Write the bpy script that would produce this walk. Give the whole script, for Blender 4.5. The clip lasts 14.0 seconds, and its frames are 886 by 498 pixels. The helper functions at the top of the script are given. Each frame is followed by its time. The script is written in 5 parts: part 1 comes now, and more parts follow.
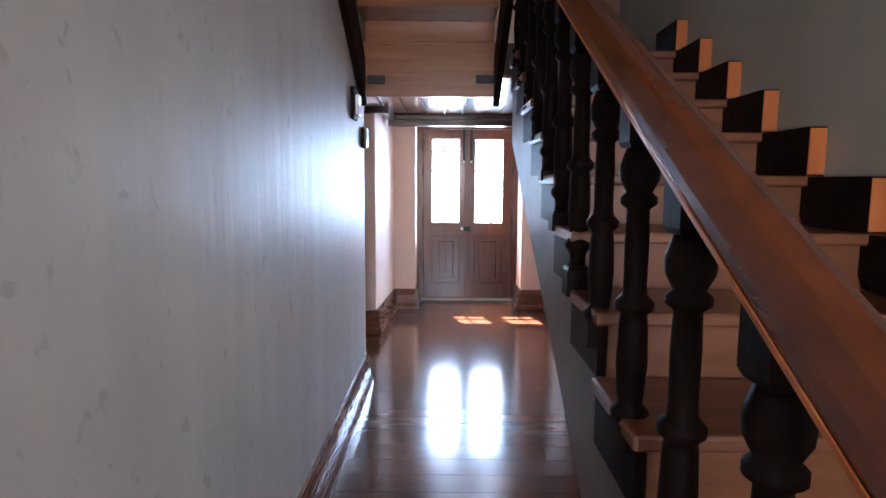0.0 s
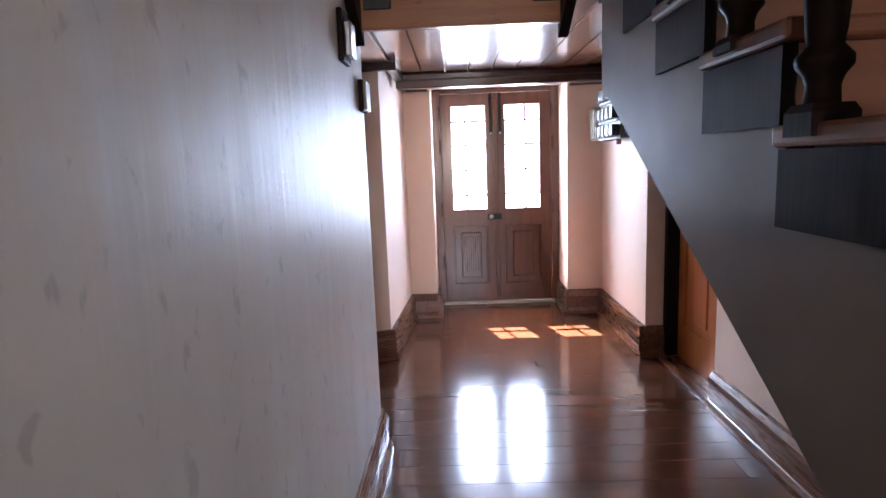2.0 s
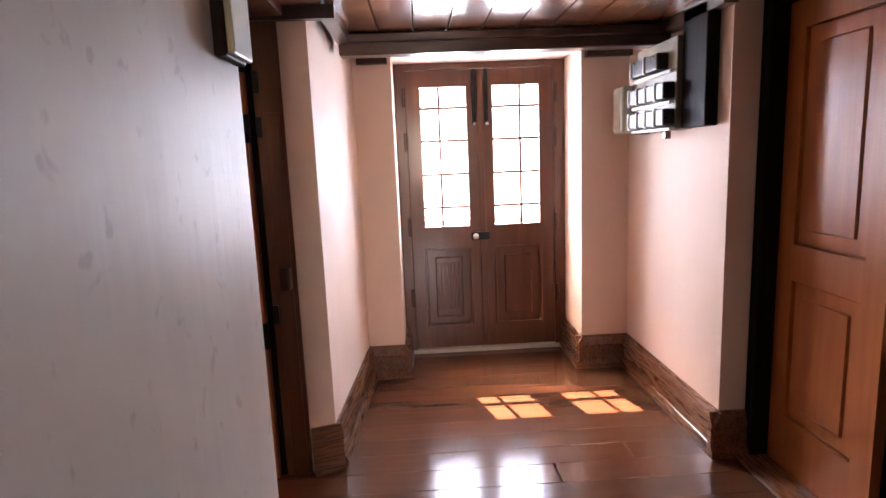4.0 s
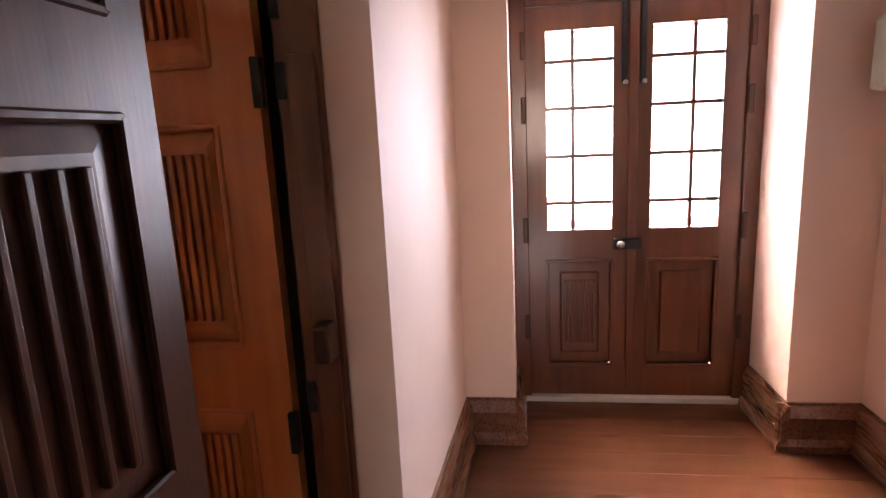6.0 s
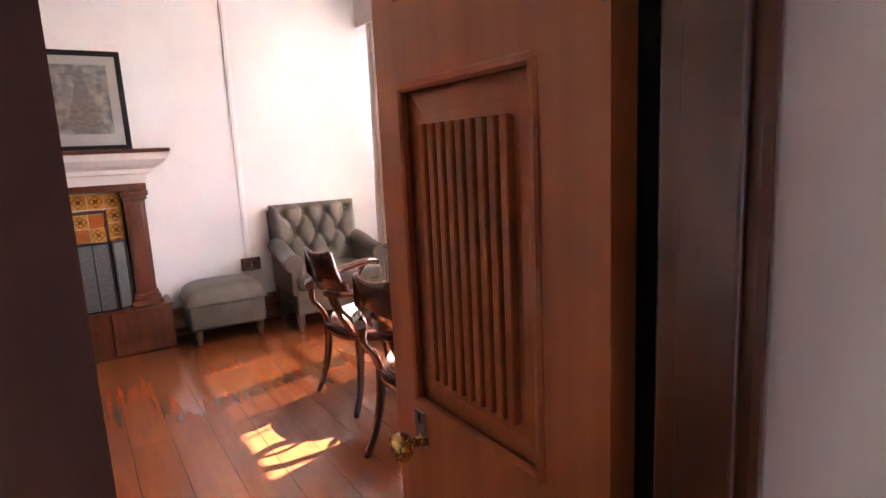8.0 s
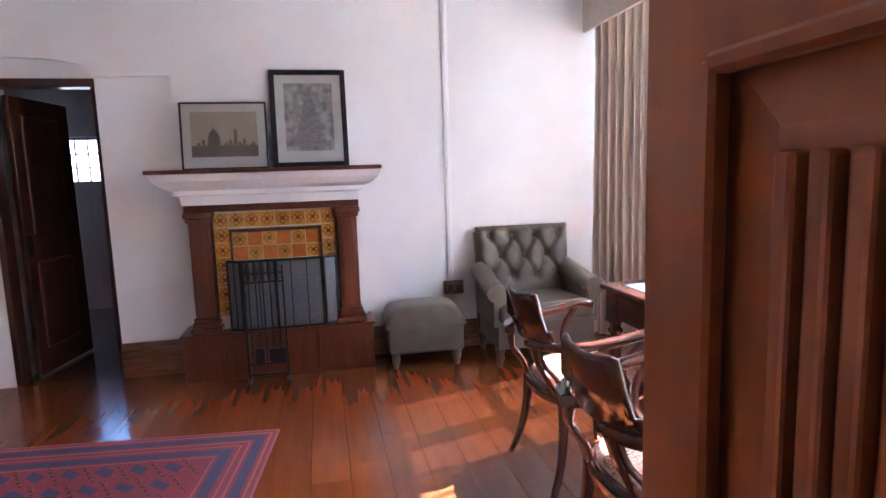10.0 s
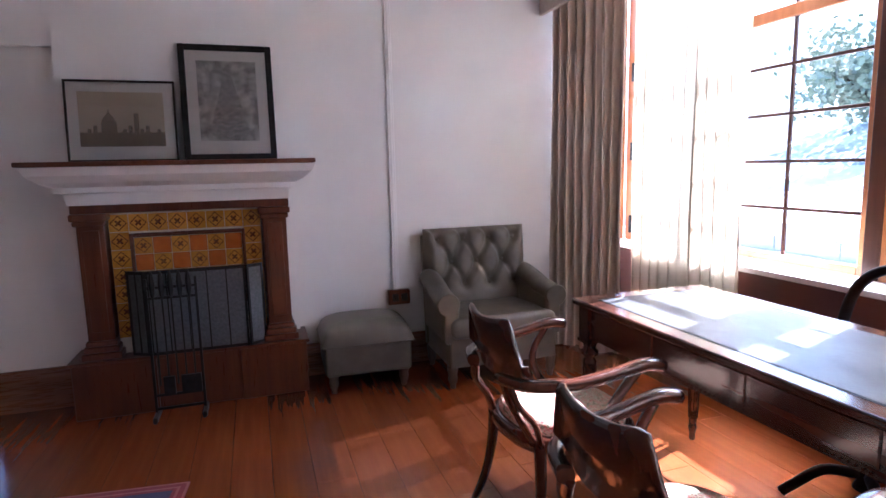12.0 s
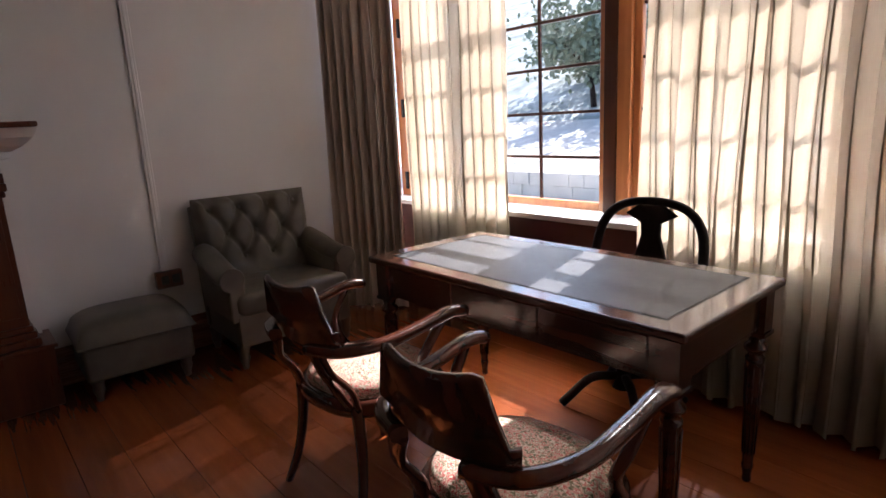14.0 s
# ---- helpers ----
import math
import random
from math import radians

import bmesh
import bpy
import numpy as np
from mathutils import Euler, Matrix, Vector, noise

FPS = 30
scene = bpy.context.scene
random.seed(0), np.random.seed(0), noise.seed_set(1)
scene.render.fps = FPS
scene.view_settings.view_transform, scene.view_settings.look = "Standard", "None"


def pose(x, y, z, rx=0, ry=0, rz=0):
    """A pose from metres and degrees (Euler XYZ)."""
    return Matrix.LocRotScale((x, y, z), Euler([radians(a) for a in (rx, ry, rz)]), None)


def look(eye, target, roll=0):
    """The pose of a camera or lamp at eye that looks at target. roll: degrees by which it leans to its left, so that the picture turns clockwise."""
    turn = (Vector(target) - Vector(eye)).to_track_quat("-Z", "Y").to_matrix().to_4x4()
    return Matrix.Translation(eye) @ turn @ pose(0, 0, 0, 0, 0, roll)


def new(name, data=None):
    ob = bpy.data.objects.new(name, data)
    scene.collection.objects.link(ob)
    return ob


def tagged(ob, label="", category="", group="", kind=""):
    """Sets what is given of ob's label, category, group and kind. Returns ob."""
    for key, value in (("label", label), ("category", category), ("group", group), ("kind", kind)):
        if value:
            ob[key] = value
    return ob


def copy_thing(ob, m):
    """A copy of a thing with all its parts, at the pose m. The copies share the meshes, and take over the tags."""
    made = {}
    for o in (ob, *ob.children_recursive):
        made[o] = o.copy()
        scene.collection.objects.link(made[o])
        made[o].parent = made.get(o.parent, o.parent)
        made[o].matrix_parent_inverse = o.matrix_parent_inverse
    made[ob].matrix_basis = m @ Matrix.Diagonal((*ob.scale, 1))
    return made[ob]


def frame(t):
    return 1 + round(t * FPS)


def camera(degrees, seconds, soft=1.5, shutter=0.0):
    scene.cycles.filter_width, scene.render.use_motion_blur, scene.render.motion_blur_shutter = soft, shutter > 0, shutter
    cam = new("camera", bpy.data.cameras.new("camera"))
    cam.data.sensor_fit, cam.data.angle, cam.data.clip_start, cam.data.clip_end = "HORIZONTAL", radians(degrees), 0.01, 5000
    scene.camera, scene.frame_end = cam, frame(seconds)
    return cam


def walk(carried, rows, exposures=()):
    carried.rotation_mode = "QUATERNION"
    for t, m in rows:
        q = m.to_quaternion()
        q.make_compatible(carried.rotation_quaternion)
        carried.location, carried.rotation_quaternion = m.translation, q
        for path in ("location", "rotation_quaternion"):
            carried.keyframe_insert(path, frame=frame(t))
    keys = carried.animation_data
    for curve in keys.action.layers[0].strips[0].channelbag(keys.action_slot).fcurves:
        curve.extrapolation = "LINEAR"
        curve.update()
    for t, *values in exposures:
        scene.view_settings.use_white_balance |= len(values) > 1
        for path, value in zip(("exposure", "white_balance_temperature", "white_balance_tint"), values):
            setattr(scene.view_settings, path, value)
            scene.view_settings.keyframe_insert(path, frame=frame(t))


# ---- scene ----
cam = camera(75.4, 14.0)
PATH = [
    (0, (0.552, 0.763, 1.387), (0.537, 2.75, 1.155), 0.4),
    (0.5, (0.513, 1.033, 1.36), (0.484, 3.012, 1.071), -0.3),
    (1, (0.484, 1.357, 1.342), (0.454, 3.331, 1.02), -0.7),
    (1.5, (0.444, 1.685, 1.356), (0.403, 3.661, 1.046), -1.4),
    (2, (0.392, 1.993, 1.38), (0.341, 3.969, 1.078), -2.2),
    (2.5, (0.398, 2.37, 1.381), (0.36, 4.344, 1.063), -2.1),
    (5, (0.288, 3.999, 1.439), (0.407, 5.968, 1.111), -2.6),
    (5.5, (0.273, 4.267, 1.415), (0.151, 6.229, 1.049), -1.7),
    (6, (0.249, 4.525, 1.419), (-0.03, 6.466, 1.029), -2.8),
    (6.5, (0.274, 4.782, 1.401), (-0.413, 6.63, 1.07), -3.1),
    (7, (0.234, 4.989, 1.387), (-0.763, 6.689, 1.044), -3.1),
    (7.5, (0.123, 5.188, 1.375), (-1.164, 6.682, 1.039), -3.0),
    (8, (0.058, 5.356, 1.36), (-1.601, 6.422, 1.021), -2.8),
    (8.5, (-0.013, 5.466, 1.366), (-1.888, 6.07, 1.02), -2.6),
    (9, (-0.138, 5.5, 1.369), (-2.05, 5.994, 1.052), -2.5),
    (11.5, (-0.817, 5.636, 1.433), (-2.781, 5.951, 1.221), -0.6),
    (12, (-0.93, 5.629, 1.4), (-2.812, 6.244, 1.118), -1.3),
    (12.5, (-1.072, 5.579, 1.403), (-2.7, 6.686, 1.053), -2.5),
    (13, (-1.052, 5.625, 1.386), (-2.455, 6.99, 0.976), -3.3),
    (13.5, (-1.047, 5.624, 1.371), (-2.405, 7.016, 0.905), -2.8),
    (14, (-1.053, 5.593, 1.376), (-2.532, 6.867, 0.941), -2.9),
]
walk(cam, [(t, look(eye, target, roll)) for t, eye, target, roll in PATH],
     exposures=[(0, 4.25, 6300, 20), (1.5, 4.2, 6700, 24), (2.5, 4.3, 7200, 28), (5.0, 3.75, 9300, 40), (6.5, 3.8, 8500, 40), (7.5, 3.9, 7000, 28), (8.0, 4.4, 5800, 17), (9.0, 4.42, 5000, 10),
                (11.5, 3.3, 4900, 16), (12.5, 2.85, 5400, 17), (13.0, 2.3, 5700, 16), (13.5, 1.75, 5700, 15), (14.0, 1.6, 6000, 16)])

# ---- world and sun ----
SUN_FROM = Vector((-0.225, 0.79, 0.87)).normalized()
world = bpy.data.worlds.new("sky")
scene.world = world
world.use_nodes = True
wn = world.node_tree
sky = wn.nodes.new("ShaderNodeTexSky")
sky.sky_type = "NISHITA"
sky.sun_disc = False
sky.sun_elevation = math.asin(SUN_FROM.z)
sky.sun_rotation = math.atan2(SUN_FROM.x, SUN_FROM.y)
wn.links.new(sky.outputs[0], wn.nodes["Background"].inputs[0])
wn.nodes["Background"].inputs[1].default_value = 0.15
sun_data = bpy.data.lights.new("sun", "SUN")
sun_data.energy, sun_data.angle, sun_data.color = 5.0, radians(0.5), (1.0, 0.95, 0.87)
sun = new("sun", sun_data)
sun.matrix_world = look(SUN_FROM * 40, (0, 0, 0))


def sky_window(name, m, w, h, power, color):
    """The sky's light as a rectangular lamp in an opening."""
    d = bpy.data.lights.new(name, "AREA")
    d.shape, d.size, d.size_y, d.energy, d.color = "RECTANGLE", w, h, power, color
    new(name, d).matrix_world = m


sky_window("sky_light_entrance", look((0.78, 7.60, 1.4), (0.78, 6.6, 1.2)), 0.85, 0.95, 5.8, (0.46, 0.71, 1.0))
# fill for the corridor's near end, from an unseen, assumed south opening
sky_window("added_fill_south_opening", look((0.75, -3.1, 1.5), (0.75, -2.0, 1.4)), 1.1, 1.4, 4.8, (0.95, 0.97, 1.0))


# ---- materials ----
def mat(name, c1, c2, scale=(6, 6, 6), rough=0.6, bump=0.1, detail=6.0, metal=0.0, fine=40.0, rand=0.0, rough_var=0.1, coat=0.0, spec=0.5, marks=0.0):
    m = bpy.data.materials.new(name)
    m.use_nodes = True
    t = m.node_tree
    p = t.nodes["Principled BSDF"]
    tc = t.nodes.new("ShaderNodeTexCoord")
    mp = t.nodes.new("ShaderNodeMapping")
    mp.inputs["Scale"].default_value = scale
    n1 = t.nodes.new("ShaderNodeTexNoise")
    n1.inputs["Scale"].default_value, n1.inputs["Detail"].default_value = 1.0, detail
    n2 = t.nodes.new("ShaderNodeTexNoise")
    n2.inputs["Scale"].default_value, n2.inputs["Detail"].default_value = fine / 6.0, 4
    ramp = t.nodes.new("ShaderNodeValToRGB")
    ramp.color_ramp.elements[0].position, ramp.color_ramp.elements[1].position = 0.3, 0.72
    ramp.color_ramp.elements[0].color, ramp.color_ramp.elements[1].color = (*c1, 1), (*c2, 1)
    t.links.new(tc.outputs["Object"], mp.inputs[0])
    t.links.new(mp.outputs[0], n1.inputs["Vector"])
    t.links.new(mp.outputs[0], n2.inputs["Vector"])
    t.links.new(n1.outputs[0], ramp.inputs[0])
    col = ramp.outputs[0]
    if marks:
        # small scuffs, scratches and stains
        vm = t.nodes.new("ShaderNodeMapping")
        vm.inputs["Scale"].default_value = (6.5, 6.5, 4.5)
        mk = t.nodes.new("ShaderNodeTexNoise")
        mk.inputs["Scale"].default_value, mk.inputs["Detail"].default_value, mk.inputs["Distortion"].default_value = 3.4, 3, 0.6
        mr3 = t.nodes.new("ShaderNodeMapRange")
        mr3.inputs["From Min"].default_value, mr3.inputs["From Max"].default_value, mr3.inputs["To Max"].default_value = 0.63, 0.70, marks
        mx = t.nodes.new("ShaderNodeMix")
        mx.data_type = "RGBA"
        t.links.new(tc.outputs["Object"], vm.inputs[0])
        t.links.new(vm.outputs[0], mk.inputs["Vector"])
        t.links.new(mk.outputs[0], mr3.inputs[0])
        t.links.new(mr3.outputs[0], mx.inputs[0])
        t.links.new(col, mx.inputs[6])
        mx.inputs[7].default_value = (0.30, 0.27, 0.25, 1)
        col = mx.outputs[2]
    if rand:
        oi = t.nodes.new("ShaderNodeObjectInfo")
        hsv = t.nodes.new("ShaderNodeHueSaturation")
        mr = t.nodes.new("ShaderNodeMapRange")
        mr.inputs["To Min"].default_value, mr.inputs["To Max"].default_value = 1 - rand, 1 + rand
        t.links.new(oi.outputs["Random"], mr.inputs[0])
        t.links.new(mr.outputs[0], hsv.inputs["Value"])
        t.links.new(col, hsv.inputs["Color"])
        col = hsv.outputs[0]
    t.links.new(col, p.inputs["Base Color"])
    mr2 = t.nodes.new("ShaderNodeMapRange")
    mr2.inputs["To Min"].default_value, mr2.inputs["To Max"].default_value = max(0.02, rough - rough_var), min(1, rough + rough_var)
    t.links.new(n2.outputs[0], mr2.inputs[0])
    t.links.new(mr2.outputs[0], p.inputs["Roughness"])
    p.inputs["Metallic"].default_value = metal
    p.inputs["Coat Weight"].default_value = coat
    p.inputs["Coat Roughness"].default_value = 0.12
    p.inputs["Specular IOR Level"].default_value = spec
    if bump:
        add = t.nodes.new("ShaderNodeMath")
        add.operation = "ADD"
        b = t.nodes.new("ShaderNodeBump")
        b.inputs["Strength"].default_value, b.inputs["Distance"].default_value = bump, 0.01
        t.links.new(n1.outputs[0], add.inputs[0])
        t.links.new(n2.outputs[0], add.inputs[1])
        t.links.new(add.outputs[0], b.inputs["Height"])
        t.links.new(b.outputs[0], p.inputs["Normal"])
    return m


def wood(name, c1, c2, along="z", rough=0.3, coat=0.3, bump=0.05, rand=0.0, spec=0.5, rough_var=0.08):
    s = {"x": (1.6, 22, 22), "y": (22, 1.6, 22), "z": (22, 22, 1.6)}[along]
    return mat(name, c1, c2, s, rough, bump, 5.0, 0.0, 30.0, rand, rough_var, coat, spec)


PLASTER_GLOSS = mat("gloss_wall_paint", (0.68, 0.64, 0.59), (0.77, 0.735, 0.685), (2.2, 5.0, 0.5), 0.50, 0.5, 4, 0, 9, 0, 0.08, 0.0, 0.22, marks=0.3)
# cream paint with the floor's warm bounce light mixed in as pink
PLASTER = mat("bounce_warmed_cream_paint", (0.80, 0.60, 0.49), (0.86, 0.67, 0.56), (2, 2, 1), 0.68, 0.12, 4, 0, 14, spec=0.3)
PLASTER_ROOM = mat("white_wall_paint", (0.78, 0.765, 0.75), (0.84, 0.825, 0.81), (2, 2, 2), 0.62, 0.06, 4, 0, 20)
# plaster with the shade of dim places mixed into its grey
PLASTER_SHADED = mat("shaded_grey_plaster", (0.34, 0.32, 0.27), (0.44, 0.41, 0.35), (2, 2, 2), 0.6, 0.1, 5, 0, 20)
WHITE = mat("white_gloss_plaster", (0.80, 0.79, 0.78), (0.85, 0.84, 0.83), (3, 3, 3), 0.45, 0.05)
FLOOR_HALL = wood("dark_polished_floorboard", (0.098, 0.034, 0.018), (0.116, 0.042, 0.022), "x", 0.15, 0.05, 0.003, 0.08, 0.5, 0.04)
FLOOR_ROOM = wood("red_polished_floorboard", (0.155, 0.035, 0.009), (0.205, 0.052, 0.014), "x", 0.20, 0.2, 0.004, 0.10, 0.5, 0.05)
SUBFLOOR = mat("dark_floor_gap", (0.06, 0.02, 0.010), (0.09, 0.03, 0.014), (5, 5, 5), 0.8)
W_DARK = wood("dark_stained_wood", (0.007, 0.0035, 0.0025), (0.013, 0.006, 0.0045), "z", 0.55, 0.0, spec=0.08)
W_DARKX = wood("dark_stained_beam_wood", (0.040, 0.016, 0.010), (0.085, 0.034, 0.020), "x", 0.32, 0.3)
W_SKIRT = wood("skirting_wood", (0.12, 0.045, 0.022), (0.21, 0.085, 0.042), "y", 0.28, 0.4)
W_DOOR = wood("varnished_door_wood", (0.090, 0.024, 0.008), (0.145, 0.041, 0.014), "z", 0.32, 0.3)
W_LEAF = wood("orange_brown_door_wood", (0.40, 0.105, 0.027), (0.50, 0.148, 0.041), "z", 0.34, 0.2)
# darker door wood: shaded copy of W_LEAF on the shut leaf, also other dark wood
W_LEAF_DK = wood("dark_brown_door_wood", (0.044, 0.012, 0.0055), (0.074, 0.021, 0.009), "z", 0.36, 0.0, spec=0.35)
W_CEIL = wood("varnished_ceiling_board", (0.17, 0.060, 0.026), (0.28, 0.105, 0.048), "y", 0.2, 0.5)
W_RAIL = wood("red_brown_handrail_wood", (0.095, 0.022, 0.008), (0.165, 0.042, 0.014), "y", 0.2, 0.4)
W_TREAD = wood("stair_tread_wood", (0.12, 0.038, 0.014), (0.19, 0.066, 0.026), "x", 0.4, 0.1)
W_UNDER = wood("stair_underside_wood", (0.19, 0.066, 0.020), (0.31, 0.115, 0.036), "x", 0.3, 0.3)
W_MANTEL = wood("mantel_wood", (0.075, 0.018, 0.007), (0.13, 0.033, 0.011), "z", 0.3, 0.3)
W_CHAIR = wood("mahogany_chair_wood", (0.048, 0.013, 0.008), (0.085, 0.024, 0.014), "z", 0.2, 0.6)
W_FOOT = wood("taupe_turned_foot_wood", (0.075, 0.054, 0.040), (0.12, 0.09, 0.066), "z", 0.3, 0.3)
W_DESK = wood("dark_mahogany_desk_wood", (0.035, 0.012, 0.008), (0.065, 0.022, 0.013), "x", 0.2, 0.6)
W_WIN = wood("orange_window_wood", (0.36, 0.12, 0.035), (0.50, 0.19, 0.06), "z", 0.35, 0.2)
MAROON = mat("maroon_panel_paint", (0.075, 0.022, 0.018), (0.11, 0.034, 0.026), (4, 4, 4), 0.4)
IRON = mat("black_wrought_iron", (0.012, 0.012, 0.013), (0.03, 0.03, 0.032), (20, 20, 20), 0.45, 0.1, 6, 0.6)
STEEL = mat("worn_steel", (0.30, 0.30, 0.31), (0.45, 0.45, 0.46), (20, 20, 20), 0.35, 0.05, 6, 1.0)
BRASS = mat("aged_brass", (0.45, 0.30, 0.10), (0.62, 0.44, 0.18), (30, 30, 30), 0.25, 0.03, 6, 1.0)
LEATHER = mat("olive_grey_leather", (0.098, 0.081, 0.058), (0.142, 0.119, 0.086), (9, 9, 9), 0.36, 0.18, 6, 0, 120, 0, 0.08, 0.15)
DESK_LEATHER = mat("dark_desk_leather", (0.035, 0.036, 0.040), (0.065, 0.065, 0.070), (5, 5, 5), 0.42, 0.1, 6, 0, 160, 0, 0.08, 0.0, 0.25)
DRAPE = mat("taupe_curtain_cloth", (0.50, 0.41, 0.345), (0.58, 0.49, 0.42), (60, 60, 8), 0.85, 0.15, 4, 0, 60)
PELMET = mat("cream_pelmet_cloth", (0.52, 0.45, 0.39), (0.60, 0.53, 0.46), (30, 30, 30), 0.85, 0.15)
BAKELITE = mat("black_plastic", (0.015, 0.014, 0.014), (0.03, 0.028, 0.028), (10, 10, 10), 0.3, 0.02)
CERAMIC = mat("white_fuse_ceramic", (0.70, 0.70, 0.68), (0.80, 0.80, 0.77), (10, 10, 10), 0.25, 0.02)
METER_CASE = mat("pale_grey_meter_case", (0.24, 0.21, 0.14), (0.34, 0.30, 0.21), (10, 10, 10), 0.4, 0.03)
PAPER = mat("cream_mount_paper", (0.70, 0.66, 0.62), (0.76, 0.73, 0.69), (6, 6, 6), 0.8, 0.02)
CONCRETE = mat("pale_courtyard_stone", (0.42, 0.39, 0.34), (0.58, 0.54, 0.48), (1.5, 1.5, 1.5), 0.85, 0.3)
HILLSIDE = mat("hillside_scrub", (0.10, 0.13, 0.12), (0.42, 0.45, 0.44), (1.1, 1.1, 1.6), 0.9, 0.5, 8)
GARDEN_STONE = mat("garden_wall_stone", (0.52, 0.49, 0.44), (0.68, 0.64, 0.58), (2, 2, 2), 0.9, 0.5)
FOLIAGE = mat("leaf_green", (0.09, 0.12, 0.08), (0.18, 0.22, 0.15), (3, 3, 3), 0.6, 0.0)
STRING_PAINT = mat("brown_grey_string_paint", (0.105, 0.076, 0.054), (0.14, 0.105, 0.078), (2, 2, 2), 0.55, 0.1, 5, 0, 20)
SOOT = mat("sooty_brick", (0.015, 0.013, 0.012), (0.04, 0.034, 0.03), (8, 8, 8), 0.95, 0.3)


def glass_material():
    m = bpy.data.materials.new("window_glass")
    m.use_nodes = True
    p = m.node_tree.nodes["Principled BSDF"]
    p.inputs["Transmission Weight"].default_value, p.inputs["Roughness"].default_value, p.inputs["IOR"].default_value = 1, 0.0, 1.45
    p.inputs["Base Color"].default_value = (0.97, 0.98, 0.98, 1)
    return m


def sheer_material():
    m = bpy.data.materials.new("sheer_cream_voile")
    m.use_nodes = True
    t = m.node_tree
    t.nodes.remove(t.nodes["Principled BSDF"])
    out = t.nodes["Material Output"]
    tr, di, tp = t.nodes.new("ShaderNodeBsdfTranslucent"), t.nodes.new("ShaderNodeBsdfDiffuse"), t.nodes.new("ShaderNodeBsdfTransparent")
    tr.inputs[0].default_value, di.inputs[0].default_value = (0.40, 0.325, 0.24, 1), (0.42, 0.35, 0.27, 1)
    a, b = t.nodes.new("ShaderNodeMixShader"), t.nodes.new("ShaderNodeMixShader")
    tc, mp, nz = t.nodes.new("ShaderNodeTexCoord"), t.nodes.new("ShaderNodeMapping"), t.nodes.new("ShaderNodeTexNoise")
    mp.inputs["Scale"].default_value = (40, 40, 3)
    mr = t.nodes.new("ShaderNodeMapRange")
    mr.inputs["To Min"].default_value, mr.inputs["To Max"].default_value = 0.0, 0.13
    t.links.new(tc.outputs["Object"], mp.inputs[0])
    t.links.new(mp.outputs[0], nz.inputs["Vector"])
    t.links.new(nz.outputs[0], mr.inputs[0])
    a.inputs[0].default_value = 0.45
    t.links.new(tr.outputs[0], a.inputs[1])
    t.links.new(di.outputs[0], a.inputs[2])
    t.links.new(mr.outputs[0], b.inputs[0])
    t.links.new(a.outputs[0], b.inputs[1])
    t.links.new(tp.outputs[0], b.inputs[2])
    t.links.new(b.outputs[0], out.inputs[0])
    return m


def pattern_material(name, kind):
    """Woven or printed cloth, tile and picture colours made of cells and bands."""
    m = bpy.data.materials.new(name)
    m.use_nodes = True
    t = m.node_tree
    p = t.nodes["Principled BSDF"]
    tc = t.nodes.new("ShaderNodeTexCoord")
    ramp = t.nodes.new("ShaderNodeValToRGB")
    e = ramp.color_ramp.elements
    p.inputs["Roughness"].default_value = 0.85
    if kind == "tapestry":
        tex = t.nodes.new("ShaderNodeTexNoise")
        tex.inputs["Scale"].default_value, tex.inputs["Detail"].default_value, tex.inputs["Distortion"].default_value = 42, 2.5, 3.0
        cols = [(0.0, (0.12, 0.10, 0.05)), (0.40, (0.17, 0.13, 0.07)), (0.46, (0.62, 0.53, 0.40)), (0.50, (0.66, 0.57, 0.45)), (0.535, (0.42, 0.055, 0.05)), (0.62, (0.55, 0.36, 0.27))]
        src = tex.outputs[0]
        ramp.color_ramp.interpolation = "CONSTANT"
    elif kind == "engraving":
        tex = t.nodes.new("ShaderNodeTexNoise")
        tex.inputs["Scale"].default_value, tex.inputs["Detail"].default_value = 14, 9
        cols = [(0.30, (0.16, 0.15, 0.14)), (0.52, (0.42, 0.40, 0.37)), (0.66, (0.60, 0.58, 0.54))]
        src = tex.outputs[0]
    else:
        tex = t.nodes.new("ShaderNodeTexNoise")
        tex.inputs["Scale"].default_value, tex.inputs["Detail"].default_value = 90, 3
        cols = [(0.3, tuple(c * 0.7 for c in kind)), (0.7, kind)]
        src = tex.outputs[0]
    while len(e) < len(cols):
        e.new(0.5)
    for el, (pos, c) in zip(e, cols):
        el.position, el.color = pos, (*c, 1)
    t.links.new(tc.outputs["Object"], tex.inputs["Vector"])
    t.links.new(src, ramp.inputs[0])
    t.links.new(ramp.outputs[0], p.inputs["Base Color"])
    b = t.nodes.new("ShaderNodeBump")
    b.inputs["Strength"].default_value, b.inputs["Distance"].default_value = 0.25, 0.002
    t.links.new(src, b.inputs["Height"])
    t.links.new(b.outputs[0], p.inputs["Normal"])
    return m


GLASS, SHEER = glass_material(), sheer_material()
TAPESTRY = pattern_material("floral_tapestry", "tapestry")
ENGRAVING = pattern_material("grey_engraving_ink", "engraving")
RUG_RED = pattern_material("rug_red_wool", (0.24, 0.035, 0.050))
RUG_DARK = pattern_material("rug_maroon_wool", (0.085, 0.018, 0.022))
RUG_BLUE = pattern_material("rug_navy_wool", (0.055, 0.050, 0.12))
RUG_PINK = pattern_material("rug_pink_wool", (0.36, 0.12, 0.12))
TILE_CREAM = mat("cream_glazed_tile", (0.50, 0.36, 0.16), (0.58, 0.44, 0.22), (20, 20, 20), 0.2, 0.03)
